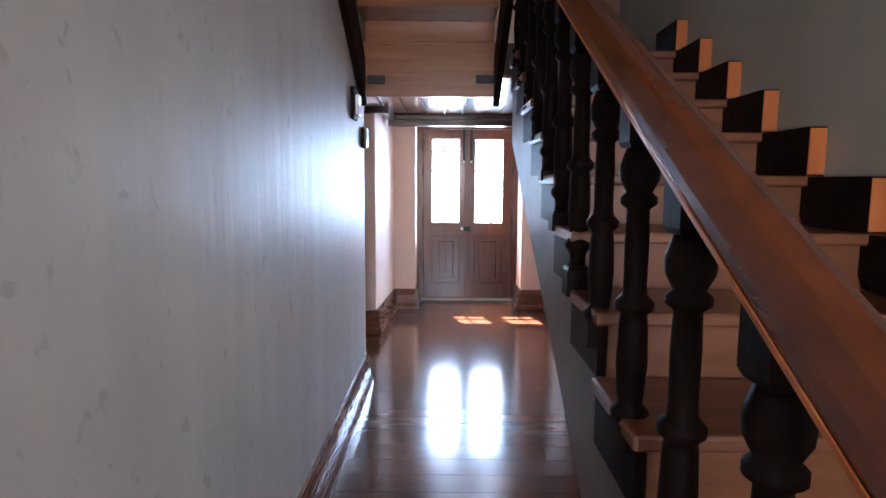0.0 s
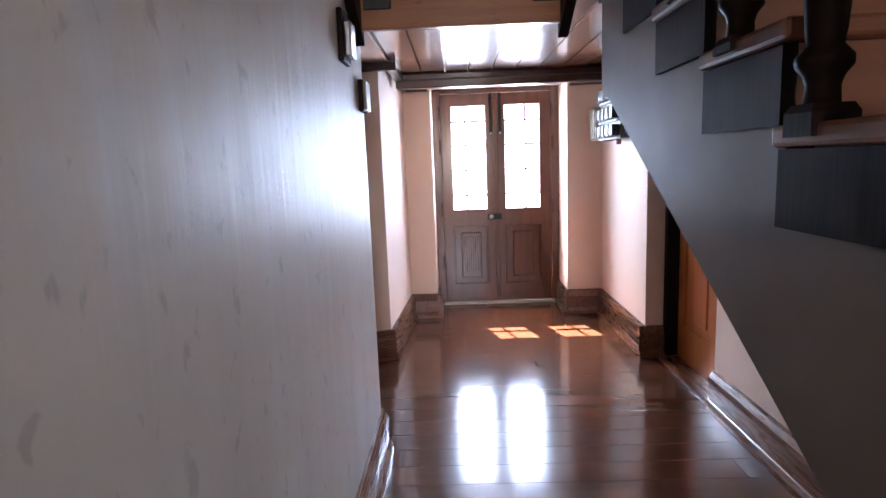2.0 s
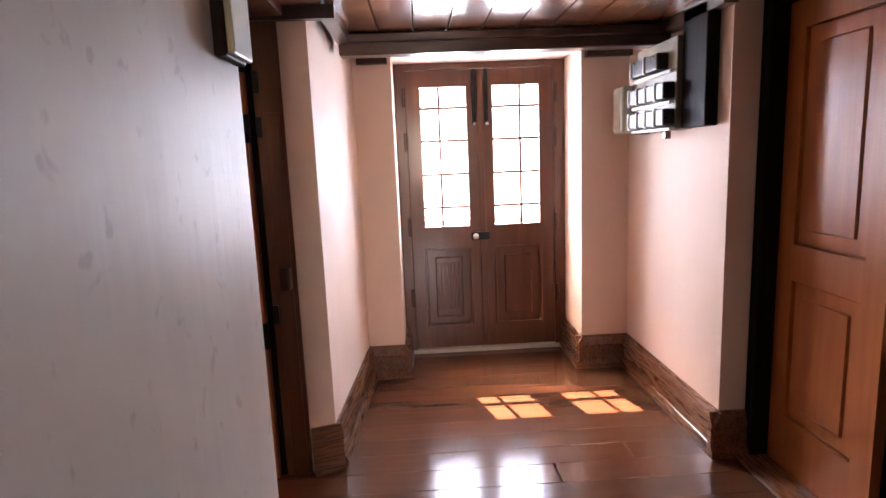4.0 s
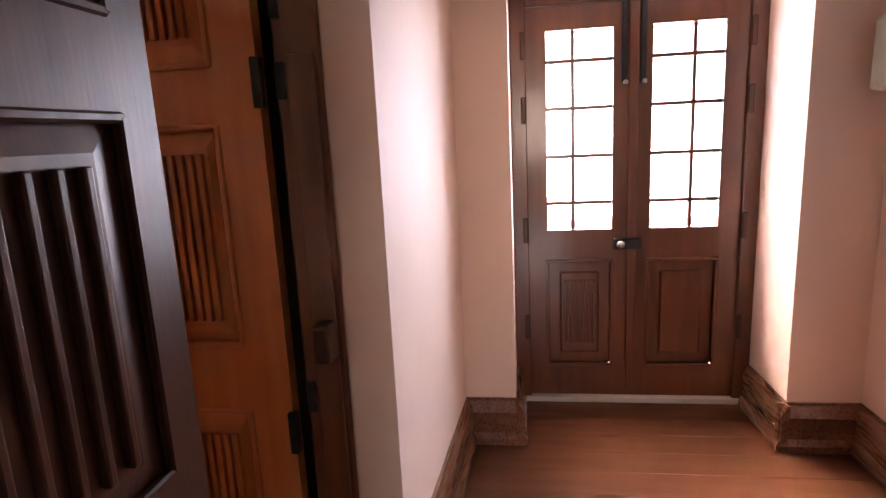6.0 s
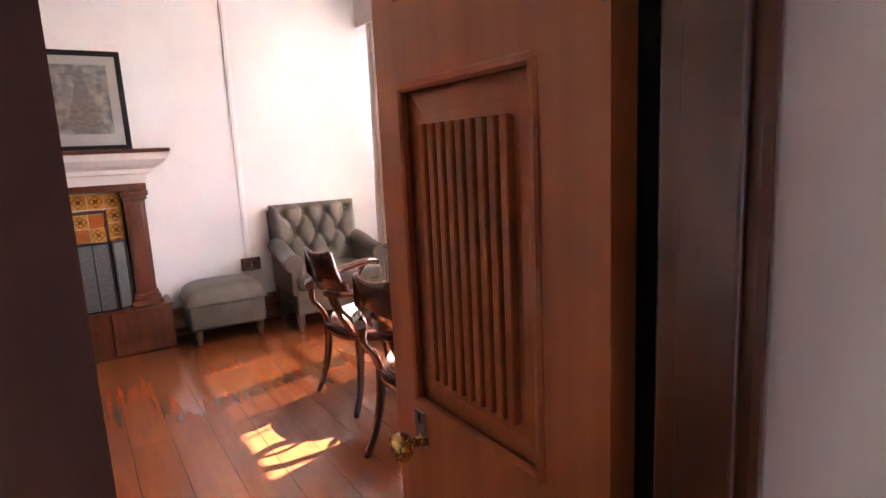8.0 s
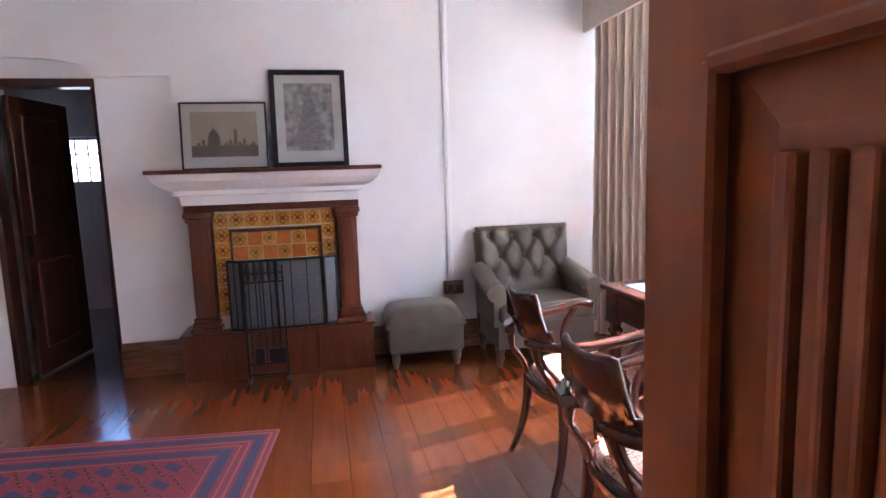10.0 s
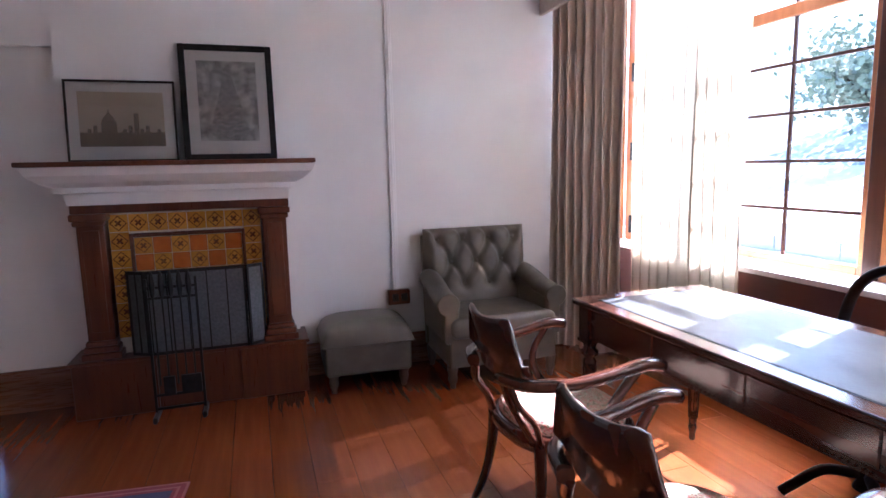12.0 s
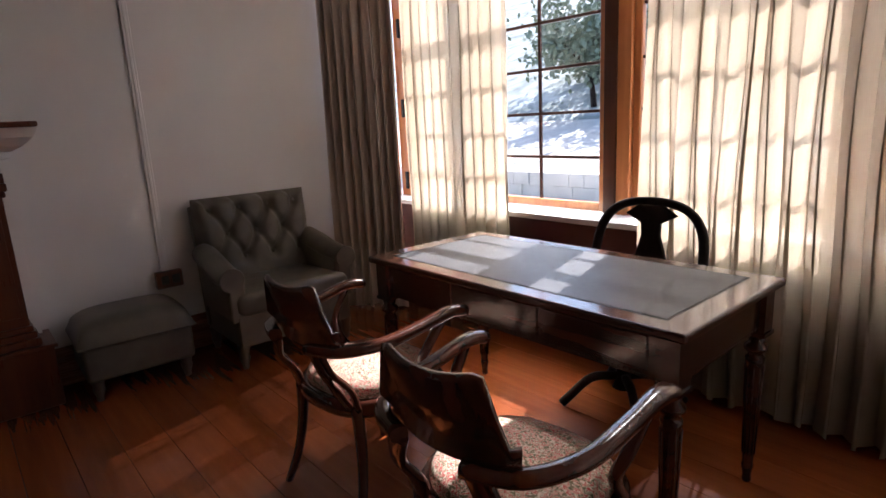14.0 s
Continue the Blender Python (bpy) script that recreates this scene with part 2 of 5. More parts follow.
TILE_AMBER = mat("amber_glazed_tile", (0.46, 0.20, 0.025), (0.60, 0.30, 0.05), (20, 20, 20), 0.2, 0.03, rand=0.12)
TILE_ORANGE = mat("orange_glazed_tile", (0.38, 0.10, 0.018), (0.50, 0.15, 0.03), (20, 20, 20), 0.2, 0.03, rand=0.2)
TILE_BROWN = mat("brown_tile_motif", (0.10, 0.035, 0.014), (0.16, 0.06, 0.02), (20, 20, 20), 0.25, 0.02)
GROUT = mat("pale_grout", (0.55, 0.48, 0.38), (0.65, 0.58, 0.48), (30, 30, 30), 0.8)


# ---- mesh helpers ----
def box(bm, x0, x1, y0, y1, z0, z1, m=None):
    r = bmesh.ops.create_cube(bm, size=1)
    mm = Matrix.Translation(((x0 + x1) / 2, (y0 + y1) / 2, (z0 + z1) / 2)) @ Matrix.Diagonal((abs(x1 - x0), abs(y1 - y0), abs(z1 - z0), 1))
    bmesh.ops.transform(bm, matrix=(m @ mm) if m else mm, verts=r["verts"])
    return r["verts"]


def B(x0, x1, y0, y1, z0, z1, bevel=0.0, seg=2):
    bm = bmesh.new()
    box(bm, x0, x1, y0, y1, z0, z1)
    if bevel:
        bmesh.ops.bevel(bm, geom=bm.edges[:], offset=bevel, segments=seg, affect="EDGES", profile=0.5)
    return bm


def lathe(bm, profile, at=(0, 0, 0), n=14, square=False, m=None):
    """profile: (radius, z) from the bottom up."""
    rings = []
    k = 4 if square else n
    for r, z in profile:
        ring = []
        for i in range(k):
            a = 2 * math.pi * (i + (0.5 if square else 0)) / k
            rr = r * (math.sqrt(2) if square else 1)
            v = Vector((at[0] + rr * math.cos(a), at[1] + rr * math.sin(a), at[2] + z))
            ring.append(bm.verts.new(m @ v if m else v))
        rings.append(ring)
    for a, b in zip(rings, rings[1:]):
        for i in range(k):
            f = bm.faces.new((a[i], a[(i + 1) % k], b[(i + 1) % k], b[i]))
            f.smooth = not square
    bm.faces.new(rings[0][::-1])
    bm.faces.new(rings[-1])
    return bm


def prism(bm, outline, d0, d1, axis="x"):
    """A closed outline of (a, b) pushed from d0 to d1 along the axis: x: (y, z); y: (x, z); z: (x, y)."""
    def place(a, b, d):
        return {"x": (d, a, b), "y": (a, d, b), "z": (a, b, d)}[axis]
    v0 = [bm.verts.new(place(a, b, d0)) for a, b in outline]
    v1 = [bm.verts.new(place(a, b, d1)) for a, b in outline]
    bm.faces.new(v0)
    bm.faces.new(v1[::-1])
    n = len(outline)
    for i in range(n):
        bm.faces.new((v0[i], v1[i], v1[(i + 1) % n], v0[(i + 1) % n]))
    bmesh.ops.recalc_face_normals(bm, faces=bm.faces[:])
    return bm


def sweep(bm, pts, sizes, n=10, up=(0, 0, 1), power=0.75):
    """A rounded bar along points; sizes: (width, height) at each point."""
    pts = [Vector(p) for p in pts]
    rings = []
    for i, p in enumerate(pts):
        d = (pts[min(i + 1, len(pts) - 1)] - pts[max(i - 1, 0)]).normalized()
        side = d.cross(Vector(up)).normalized()
        top = side.cross(d).normalized()
        w, h = sizes[i] if isinstance(sizes, list) else sizes
        ring = []
        for k in range(n):
            a = 2 * math.pi * k / n
            ca, sa = math.cos(a), math.sin(a)
            ca, sa = math.copysign(abs(ca) ** power, ca), math.copysign(abs(sa) ** power, sa)
            ring.append(bm.verts.new(p + side * ca * w / 2 + top * sa * h / 2))
        rings.append(ring)
    for a, b in zip(rings, rings[1:]):
        for k in range(n):
            bm.faces.new((a[k], a[(k + 1) % n], b[(k + 1) % n], b[k])).smooth = True
    bm.faces.new(rings[0][::-1])
    bm.faces.new(rings[-1])
    bmesh.ops.recalc_face_normals(bm, faces=bm.faces[:])
    return bm


def curve_pts(ctrl, n=12):
    """A smooth line through control points."""
    c = [Vector(p) for p in ctrl]
    c = [c[0] * 2 - c[1]] + c + [c[-1] * 2 - c[-2]]
    out = []
    for i in range(1, len(c) - 2):
        for k in range(n):
            t = k / n
            a, b, d, e = c[i - 1], c[i], c[i + 1], c[i + 2]
            out.append(0.5 * ((2 * b) + (d - a) * t + (2 * a - 5 * b + 4 * d - e) * t * t + (3 * b - a - 3 * d + e) * t ** 3))
    return out + [c[-2]]


def soft(bm, offset, seg=2):
    bmesh.ops.bevel(bm, geom=bm.edges[:], offset=offset, segments=seg, affect="EDGES", profile=0.5)
    return bm


def mesh_of(name, bm, material):
    me = bpy.data.meshes.new(name)
    bm.normal_update()
    bm.to_mesh(me)
    bm.free()
    me.materials.append(material)
    return me


def part(name, bm, material, parent=None, label=""):
    ob = new(name, mesh_of(name, bm, material))
    if parent:
        ob.parent = parent
    return tagged(ob, label)


def structure(name, bm, material, label=""):
    return tagged(part(name, bm, material), label, kind="structure")


def thing(name, label, category, group="", m=None, kind=""):
    ob = new(name)
    ob.empty_display_size = 0.1
    if m:
        ob.matrix_world = m
    return tagged(ob, label, category, group, kind)


def boxes(*dims):
    bm = bmesh.new()
    for d in dims:
        box(bm, *d)
    return bm


# ---- setting: walls, floors, ceilings ----
CEIL = 4.6
RC = 3.2
structure("wall_corridor_west", boxes((-0.36, 0, -3, 4.575, -0.1, CEIL)), PLASTER_GLOSS, "glossy off-white painted corridor wall with scuffs")
structure("wall_corridor_pier", prism(boxes((-0.36, -0.03, 4.575, 5.885, 2.04, CEIL)), [(-0.36, 5.885), (-0.208, 5.885), (-0.099, 5.925), (-0.03, 7.0), (-0.36, 7.0)], -0.1, CEIL, "z"), PLASTER, "cream painted pier beside the room door")
structure("wall_entrance", boxes((-0.36, 0.20, 7.0, 7.46, -0.1, CEIL), (1.36, 2.3, 7.0, 7.46, -0.1, CEIL), (0.20, 1.36, 7.0, 7.46, 2.03, CEIL)), PLASTER, "cream painted wall round the entrance door recess")
structure("wall_corridor_east", boxes((1.66, 2.3, 5.83, 7.0, -0.1, 2.6), (1.75, 2.3, -3, 4.97, -0.1, 1.15), (1.75, 2.3, 4.97, 5.83, 2.02, CEIL), (1.75, 2.3, 5.83, 7.0, 2.6, CEIL)), PLASTER, "cream painted wall beside the stair")
# upper part of the stair wall, its colour darkened for the stairwell's shade
structure("wall_stair", boxes((1.75, 2.3, -3, 4.97, 1.15, CEIL)), PLASTER_SHADED, "plaster wall above the stair, coloured grey for shade")
# unseen end wall; its opening is added to let the fill in
structure("wall_south", boxes((-0.36, 0.2, -3.3, -3, -0.1, CEIL), (1.3, 2.3, -3.3, -3, -0.1, CEIL), (0.2, 1.3, -3.3, -3, -0.1, 0.8), (0.2, 1.3, -3.3, -3, 2.2, CEIL)), PLASTER_SHADED)
structure("ceiling_stairwell", boxes((-0.36, 2.3, -3.3, 7.46, CEIL, CEIL + 0.15)), PLASTER_ROOM)
structure("wall_side_room", boxes((2.28, 2.32, 4.8, 6.0, -0.1, 2.4)), PLASTER_SHADED)

structure("wall_room_west", boxes((-5.2, -4.867, 2.3, 3.40, -0.1, RC), (-5.2, -4.867, 3.40, 4.10, 2.10, RC), (-5.2, -4.867, 4.10, 7.98, -0.1, RC), (-5.2, -4.867, 7.98, 8.62, -0.1, 0.76), (-5.2, -4.867, 7.98, 8.62, 2.98, RC)), PLASTER_ROOM, "white painted wall with the fireplace")
structure("wall_room_east", boxes((-0.362, -0.355, 2.3, 4.575, -0.1, RC), (-0.6, -0.36, 6.0, 8.62, -0.1, RC), (-0.40, -0.361, 5.886, 6.0, -0.1, RC)), PLASTER_ROOM)
structure("wall_room_south", boxes((-5.2, -0.36, 2.1, 2.3, -0.1, RC)), PLASTER_ROOM)
structure("wall_room_north", boxes((-4.867, -0.6, 8.29, 8.62, -0.1, 0.76), (-4.867, -0.6, 8.50, 8.62, 2.98, RC)), MAROON, "dark maroon panel below the bay window sill")
structure("ceiling_room", boxes((-5.2, -0.36, 2.1, 8.62, RC, RC + 0.12)), PLASTER_ROOM)

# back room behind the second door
# plain walls in dark wood colour, which stands in for the unlit room's shade
structure("wall_back_room", boxes((-7.7, -7.5, 1.5, 2.78, -0.1, 2.6), (-7.7, -7.5, 3.22, 5.2, -0.1, 2.6), (-7.7, -7.5, 2.78, 3.22, -0.1, 1.41), (-7.7, -7.5, 2.78, 3.22, 1.92, 2.6), (-7.7, -5.2, 5.0, 5.2, -0.1, 2.6), (-7.7, -5.2, 1.5, 1.7, -0.1, 2.6)), W_LEAF_DK, "wall of the room behind, coloured dark for its shade")
structure("ceiling_back_room", boxes((-7.7, -5.2, 1.5, 5.2, 2.6, 2.7)), PLASTER_SHADED)

structure("floor", boxes((-7.7, -0.36, 1.5, 8.62, -0.14, -0.022), (-0.36, 2.3, -3.3, 7.46, -0.14, -0.022)), SUBFLOOR, "dark gaps below the floorboards")

# landing above the hall and its boarded underside
bm = boxes((-0.03, 1.75, 4.42, 7.0, 2.06, 2.24))
structure("landing", bm, W_DARKX, "stair landing of dark wood")
bm = bmesh.new()
xb = 0.0
while xb < 1.72:
    box(bm, xb + 0.004, min(xb + 0.168, 1.748), 4.46, 6.40, 2.035, 2.055)
    box(bm, xb + 0.004, min(xb + 0.168, 1.66), 6.52, 6.998, 2.035, 2.055)
    xb += 0.172
structure("ceiling_landing", bm, W_CEIL, "varnished brown boards below the landing")
bm = boxes((-0.03, 1.66, 6.42, 6.52, 1.93, 2.035), (-0.03, 1.66, 6.395, 6.42, 1.985, 2.03))
structure("beam", soft(bm, 0.006, 1), W_DARKX, "dark beam below the landing boards")
structure("trim_ceiling", boxes((-0.03, 0.03, 5.88, 6.40, 1.98, 2.034), (-0.33, 0.03, 5.85, 5.884, 1.98, 2.034), (1.60, 1.66, 5.8, 6.40, 1.98, 2.034), (0.0, 0.18, 6.95, 7.0, 1.97, 2.03), (1.38, 1.66, 6.95, 7.0, 1.97, 2.03)), W_DARKX)


def skirting(name, runs, h=0.215):
    """runs: (x0, y0, x1, y1, side): a moulded board, side +1 to the left of its direction."""
    for x0, y0, x1, y1 in runs:
        bm = bmesh.new()
        d = Vector((x1 - x0, y1 - y0, 0))
        length = d.length
        prism(bm, [(0, 0), (0.048, 0), (0.048, 0.03), (0.036, 0.05), (0.03, 0.055), (0.03, h - 0.07), (0.036, h - 0.06), (0.03, h - 0.035), (0.012, h - 0.01), (0.012, h), (0, h)], 0, length, "y")
        ob = structure(name, bm, W_SKIRT, "red-brown moulded wooden skirting board")
        # local y runs along the board, local x sticks out of the wall
        ob.matrix_world = Matrix.Translation((x0, y0, 0)) @ Matrix.Rotation(math.atan2(-d.x, d.y), 4, "Z")


skirting("baseboard", [(0, -3, 0, 4.60), (-0.099, 5.925, -0.03, 7.0), (-0.205, 5.886, -0.075, 5.934), (1.66, 7.0, 1.66, 5.79), (1.75, 4.97, 1.75, 1.3),
                       (0.2, 6.955, 0.2, 7.40), (1.36, 7.40, 1.36, 6.955), (-4.867, 5.89, -4.867, 7.95)])


def skirting_y(x0, x1, y, toward):
    bm = bmesh.new()
    h, s = 0.215, toward
    prism(bm, [(y, 0), (y + s * 0.048, 0), (y + s * 0.048, 0.03), (y + s * 0.03, 0.055), (y + s * 0.03, h - 0.07), (y + s * 0.036, h - 0.06), (y + s * 0.012, h - 0.01), (y + s * 0.012, h), (y, h)], x0, x1, "x")
    structure("baseboard", bm, W_SKIRT, "red-brown moulded wooden skirting board")


skirting_y(-0.03, 0.24, 7.0, -1)
skirting_y(1.32, 1.66, 7.0, -1)
skirting_y(1.612, 1.80, 5.83, -1)
bm = bmesh.new()
prism(bm, [(-4.867, 0), (-4.83, 0), (-4.83, 0.2), (-4.85, 0.25), (-4.867, 0.25)], 4.10, 4.58, "y")
structure("baseboard", bm, W_SKIRT)


# ---- entrance double door ----
def glazed_leaf(parent, x0, x1, panel_material, hinge_left):
    y0, y1 = 7.43, 7.475
    zb, zt = 0.034, 1.985
    gx0, gx1 = (0.37, 0.685) if hinge_left else (0.865, 1.185)
    leaf = part("leaf", boxes((x0, gx0, y0, y1, zb, zt), (gx1, x1, y0, y1, zb, zt), (gx0, gx1, y0, y1, zb, 0.20), (gx0, gx1, y0, y1, 0.76, 0.92), (gx0, gx1, y0, y1, 1.875, zt)), W_DOOR, parent)
    cols = [gx0, (gx0 + gx1) / 2 - (0.03 if hinge_left else -0.03), gx1]
    rows = [0.92, 1.055, 1.285, 1.515, 1.735, 1.875]
    for z in rows[1:-1]:
        part("glazing_bar", B(gx0, gx1, y0 + 0.006, y1 - 0.006, z - 0.009, z + 0.009, 0.003, 1), W_DOOR, leaf)
    part("glazing_bar", B(cols[1] - 0.009, cols[1] + 0.009, y0 + 0.008, y1 - 0.008, 0.92, 1.875, 0.003, 1), W_DOOR, leaf)
    for c in range(2):
        for r in range(5):
            g = part("pane", B(cols[c] + 0.008, cols[c + 1] - 0.008, y0 + 0.02, y0 + 0.024, rows[r] + 0.008, rows[r + 1] - 0.008), GLASS, leaf)
            g.visible_shadow = False
    bm = bmesh.new()
    a0, a1 = gx0 + 0.01, gx1 - 0.01
    box(bm, a0 - 0.01, a1 + 0.01, 7.452, 7.468, 0.20, 0.76)
    box(bm, a0 + 0.05, a1 - 0.05, 7.440, 7.455, 0.26, 0.70)
    soft(bm, 0.008, 1)
    pn = part("panel", bm, panel_material, leaf)
    for k in range(8 if hinge_left else 0):
        xx = a0 + 0.075 + k * (a1 - a0 - 0.15) / 7
        part("reed", B(xx - 0.007, xx + 0.007, 7.433, 7.442, 0.32, 0.66, 0.003, 1), panel_material, pn)
    bm = boxes((gx0 - 0.012, gx1 + 0.012, 7.424, 7.432, 0.75, 0.768), (gx0 - 0.012, gx1 + 0.012, 7.424, 7.432, 0.192, 0.21), (gx0 - 0.012, gx0 + 0.006, 7.424, 7.432, 0.21, 0.75), (gx1 - 0.006, gx1 + 0.012, 7.424, 7.432, 0.21, 0.75))
    part("moulding", soft(bm, 0.003, 1), W_DOOR, leaf)
    return leaf


entrance = thing("door_1", "closed varnished double door with ten-pane glazed tops", "door", kind="structure")
part("frame", soft(boxes((0.20, 0.275, 7.41, 7.50, 0, 2.03), (1.285, 1.36, 7.41, 7.50, 0, 2.03), (0.275, 1.285, 7.41, 7.50, 1.987, 2.03)), 0.004, 1), W_DOOR, entrance)
la = glazed_leaf(entrance, 0.275, 0.775, W_DOOR, True)
lb = glazed_leaf(entrance, 0.775, 1.285, W_DOOR, False)
part("astragal", B(0.755, 0.80, 7.415, 7.43, 0.07, 1.98, 0.005), W_DOOR, entrance)
part("threshold", B(0.22, 1.34, 7.40, 7.5, 0.0, 0.03, 0.005), CONCRETE, entrance)
part("lock_box", B(0.69, 0.82, 7.395, 7.43, 0.82, 0.875, 0.004), IRON, la, "black iron rim lock")
bm = bmesh.new()
lathe(bm, [(0.014, 0), (0.012, 0.01), (0.02, 0.025), (0.016, 0.04), (0.006, 0.045)], m=Matrix.Translation((0.72, 7.395, 0.85)) @ Matrix.Rotation(radians(90), 4, "X"))
part("knob", bm, STEEL, la)
for xx, lf in ((0.735, la), (0.82, lb)):
    part("bolt", B(xx - 0.014, xx + 0.014, 7.412, 7.43, 1.62, 1.985, 0.004), IRON, lf, "black iron top bolt")
    bm = bmesh.new()
    lathe(bm, [(0.008, 0), (0.006, 0.02), (0.011, 0.03), (0.008, 0.04)], m=Matrix.Translation((xx, 7.412, 1.62)) @ Matrix.Rotation(radians(90), 4, "X"))
    part("bolt_knob", bm, STEEL, lf)
for xx in (0.262, 1.298):
    for zz in (0.35, 0.86, 1.45, 1.75):
        part("hinge", B(xx - 0.013, xx + 0.013, 7.40, 7.418, zz, zz + 0.13, 0.006), W_LEAF_DK, entrance)


# ---- room double door ----
def panel_leaf(name, label, material, w=0.52, hs=0.112):
    """A leaf 0.52 wide: local x along it from the hinge, local -y its show face."""
    L = thing(name, label, "door leaf", "leaves of the room door")
    h, t = 1.99, 0.042
    zs = [(0.14, 0.735), (0.915, 1.468), (1.60, 1.88)]
    bm = boxes((0, hs, 0, t, 0.01, h), (w - 0.075, w, 0, t, 0.01, h))
    lo = 0.01
    for z0, z1 in zs + [(h, h)]:
        box(bm, hs, w - 0.075, 0, t, lo, z0)
        lo = z1
    part("stile_frame", bm, material, L)
    for z0, z1 in zs:
        for sgn, yf in ((-1, 0.0), (1, t)):
            bm = bmesh.new()
            x0, x1 = hs, w - 0.075
            # sloped raise from the sunk edge to a proud field
            yb, yt = (0.018, 0.006) if sgn < 0 else (t - 0.018, t - 0.006)
            o = [bm.verts.new(v) for v in ((x0, yb, z0), (x1, yb, z0), (x1, yb, z1), (x0, yb, z1))]
            i = [bm.verts.new(v) for v in ((x0 + 0.038, yt, z0 + 0.05), (x1 - 0.06, yt, z0 + 0.05), (x1 - 0.06, yt, z1 - 0.05), (x0 + 0.038, yt, z1 - 0.05))]
            c = [bm.verts.new((v.co.x, t / 2, v.co.z)) for v in o]
            for k in range(4):
                bm.faces.new((o[k], o[(k + 1) % 4], i[(k + 1) % 4], i[k]))
                bm.faces.new((c[k], c[(k + 1) % 4], o[(k + 1) % 4], o[k]))
            bm.faces.new(i)
            bm.faces.new(c)
            bmesh.ops.recalc_face_normals(bm, faces=bm.faces[:])
            pn = part("panel", bm, material, L)
            n = 9
            for k in range(n):
                xx = x0 + 0.042 + (k + 0.5) * (x1 - x0 - 0.108) / n
                y0, y1 = (yt - 0.015, yt) if sgn < 0 else (yt, yt + 0.015)
                part("reed", B(xx - 0.0075, xx + 0.0075, y0, y1, z0 + 0.066, z1 - 0.066, 0.0035, 2), material, pn)
            y0, y1 = (-0.006, 0.012) if sgn < 0 else (t - 0.012, t + 0.006)
            e = 0.012
            bm = boxes((x0 - 0.004, x0 + e, y0, y1, z0, z1), (x1 - e, x1 + 0.004, y0, y1, z0, z1), (x0, x1, y0 + 0.0005, y1 - 0.0005, z0 - 0.004, z0 + e), (x0, x1, y0 + 0.0005, y1 - 0.0005, z1 - e, z1 + 0.004))
            part("moulding", soft(bm, 0.004, 1), material, L)
    return L


leaf_open = panel_leaf("room_door_leaf", "orange-brown panelled door leaf with reeded panels, standing open", W_LEAF)
leaf_open.matrix_world = Matrix.Translation((-0.352, 5.832, 0)) @ Matrix.Rotation(radians(180), 4, "Z") @ Matrix.Translation((0, -0.042, 0))
# pair of the open leaf; its shade is put into the darker wood colour
leaf_shut = panel_leaf("room_door_leaf", "brown panelled door leaf with reeded panels, standing shut, darkened for shade", W_LEAF_DK, 0.72)
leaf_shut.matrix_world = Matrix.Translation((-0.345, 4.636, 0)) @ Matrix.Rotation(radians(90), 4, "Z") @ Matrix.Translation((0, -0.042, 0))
# knob and keyhole plate on the open leaf: its show face is local +y
bm = bmesh.new()
lathe(bm, [(0.016, 0), (0.010, 0.008), (0.009, 0.022), (0.022, 0.034), (0.027, 0.048), (0.022, 0.06), (0.008, 0.066)], n=18, m=Matrix.Translation((0.425, 0.042, 0.85)) @ Matrix.Rotation(radians(-90), 4, "X"))
part("knob", bm, BRASS, leaf_open, "round brass knob")
part("keyhole_plate", B(0.412, 0.448, 0.042, 0.046, 0.835, 0.905, 0.002, 1), STEEL, leaf_open)
part("keyhole", B(0.427, 0.433, 0.0445, 0.047, 0.880, 0.900), IRON, leaf_open)
for zz in (0.62, 1.50, 1.78):
    part("hinge", B(-0.012, 0.012, 0.030, 0.056, zz, zz + 0.115, 0.004), IRON, leaf_open)

frame_room = thing("door_2", "brown wooden door frame set into the thick wall", "door frame", kind="structure")
part("jamb", soft(boxes((-0.325, -0.209, 5.868, 5.884, 0, 2.04)), 0.006, 1), W_DOOR, frame_room)
part("jamb_stop", B(-0.29, -0.225, 5.856, 5.868, 0.0, 1.62, 0.004), W_DOOR, frame_room)
# jamb by the shut leaf, darkened in colour along with it
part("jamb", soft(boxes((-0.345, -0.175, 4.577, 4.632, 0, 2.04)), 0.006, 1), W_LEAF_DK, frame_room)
# near-black strip paints the shadow between open leaf and jamb
part("shadow_gap_strip", boxes((-0.40, -0.326, 5.8835, 5.8855, 0, 2.04)), W_DARK, frame_room)
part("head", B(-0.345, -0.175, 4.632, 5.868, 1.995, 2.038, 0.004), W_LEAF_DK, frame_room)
part("catch_block", B(-0.27, -0.225, 5.80, 5.868, 0.875, 0.975, 0.010), W_LEAF_DK, frame_room, "wooden catch block on the jamb")
for zz in (0.72, 1.52, 1.70):
    part("hinge_plate", B(-0.322, -0.297, 5.858, 5.868, zz, zz + 0.085, 0.002, 1), IRON, frame_room)

# ---- door on the stair side ----
sd = thing("door_3", "brown panelled side door standing ajar", "door", kind="structure")
part("jamb", soft(boxes((1.78, 1.95, 5.77, 5.83, 0, 2.02), (1.80, 1.95, 4.97, 5.02, 0, 2.02), (1.80, 1.95, 5.02, 5.77, 1.97, 2.018)), 0.005, 1), W_DARK, sd)
bm = boxes((1.86, 1.90, 5.19, 5.29, 0.02, 1.96), (1.86, 1.90, 5.67, 5.768, 0.02, 1.96), (1.86, 1.90, 5.29, 5.67, 0.02, 0.25), (1.86, 1.90, 5.29, 5.67, 0.85, 1.0), (1.86, 1.90, 5.29, 5.67, 1.85, 1.96))
lf = part("leaf", bm, W_LEAF, sd)
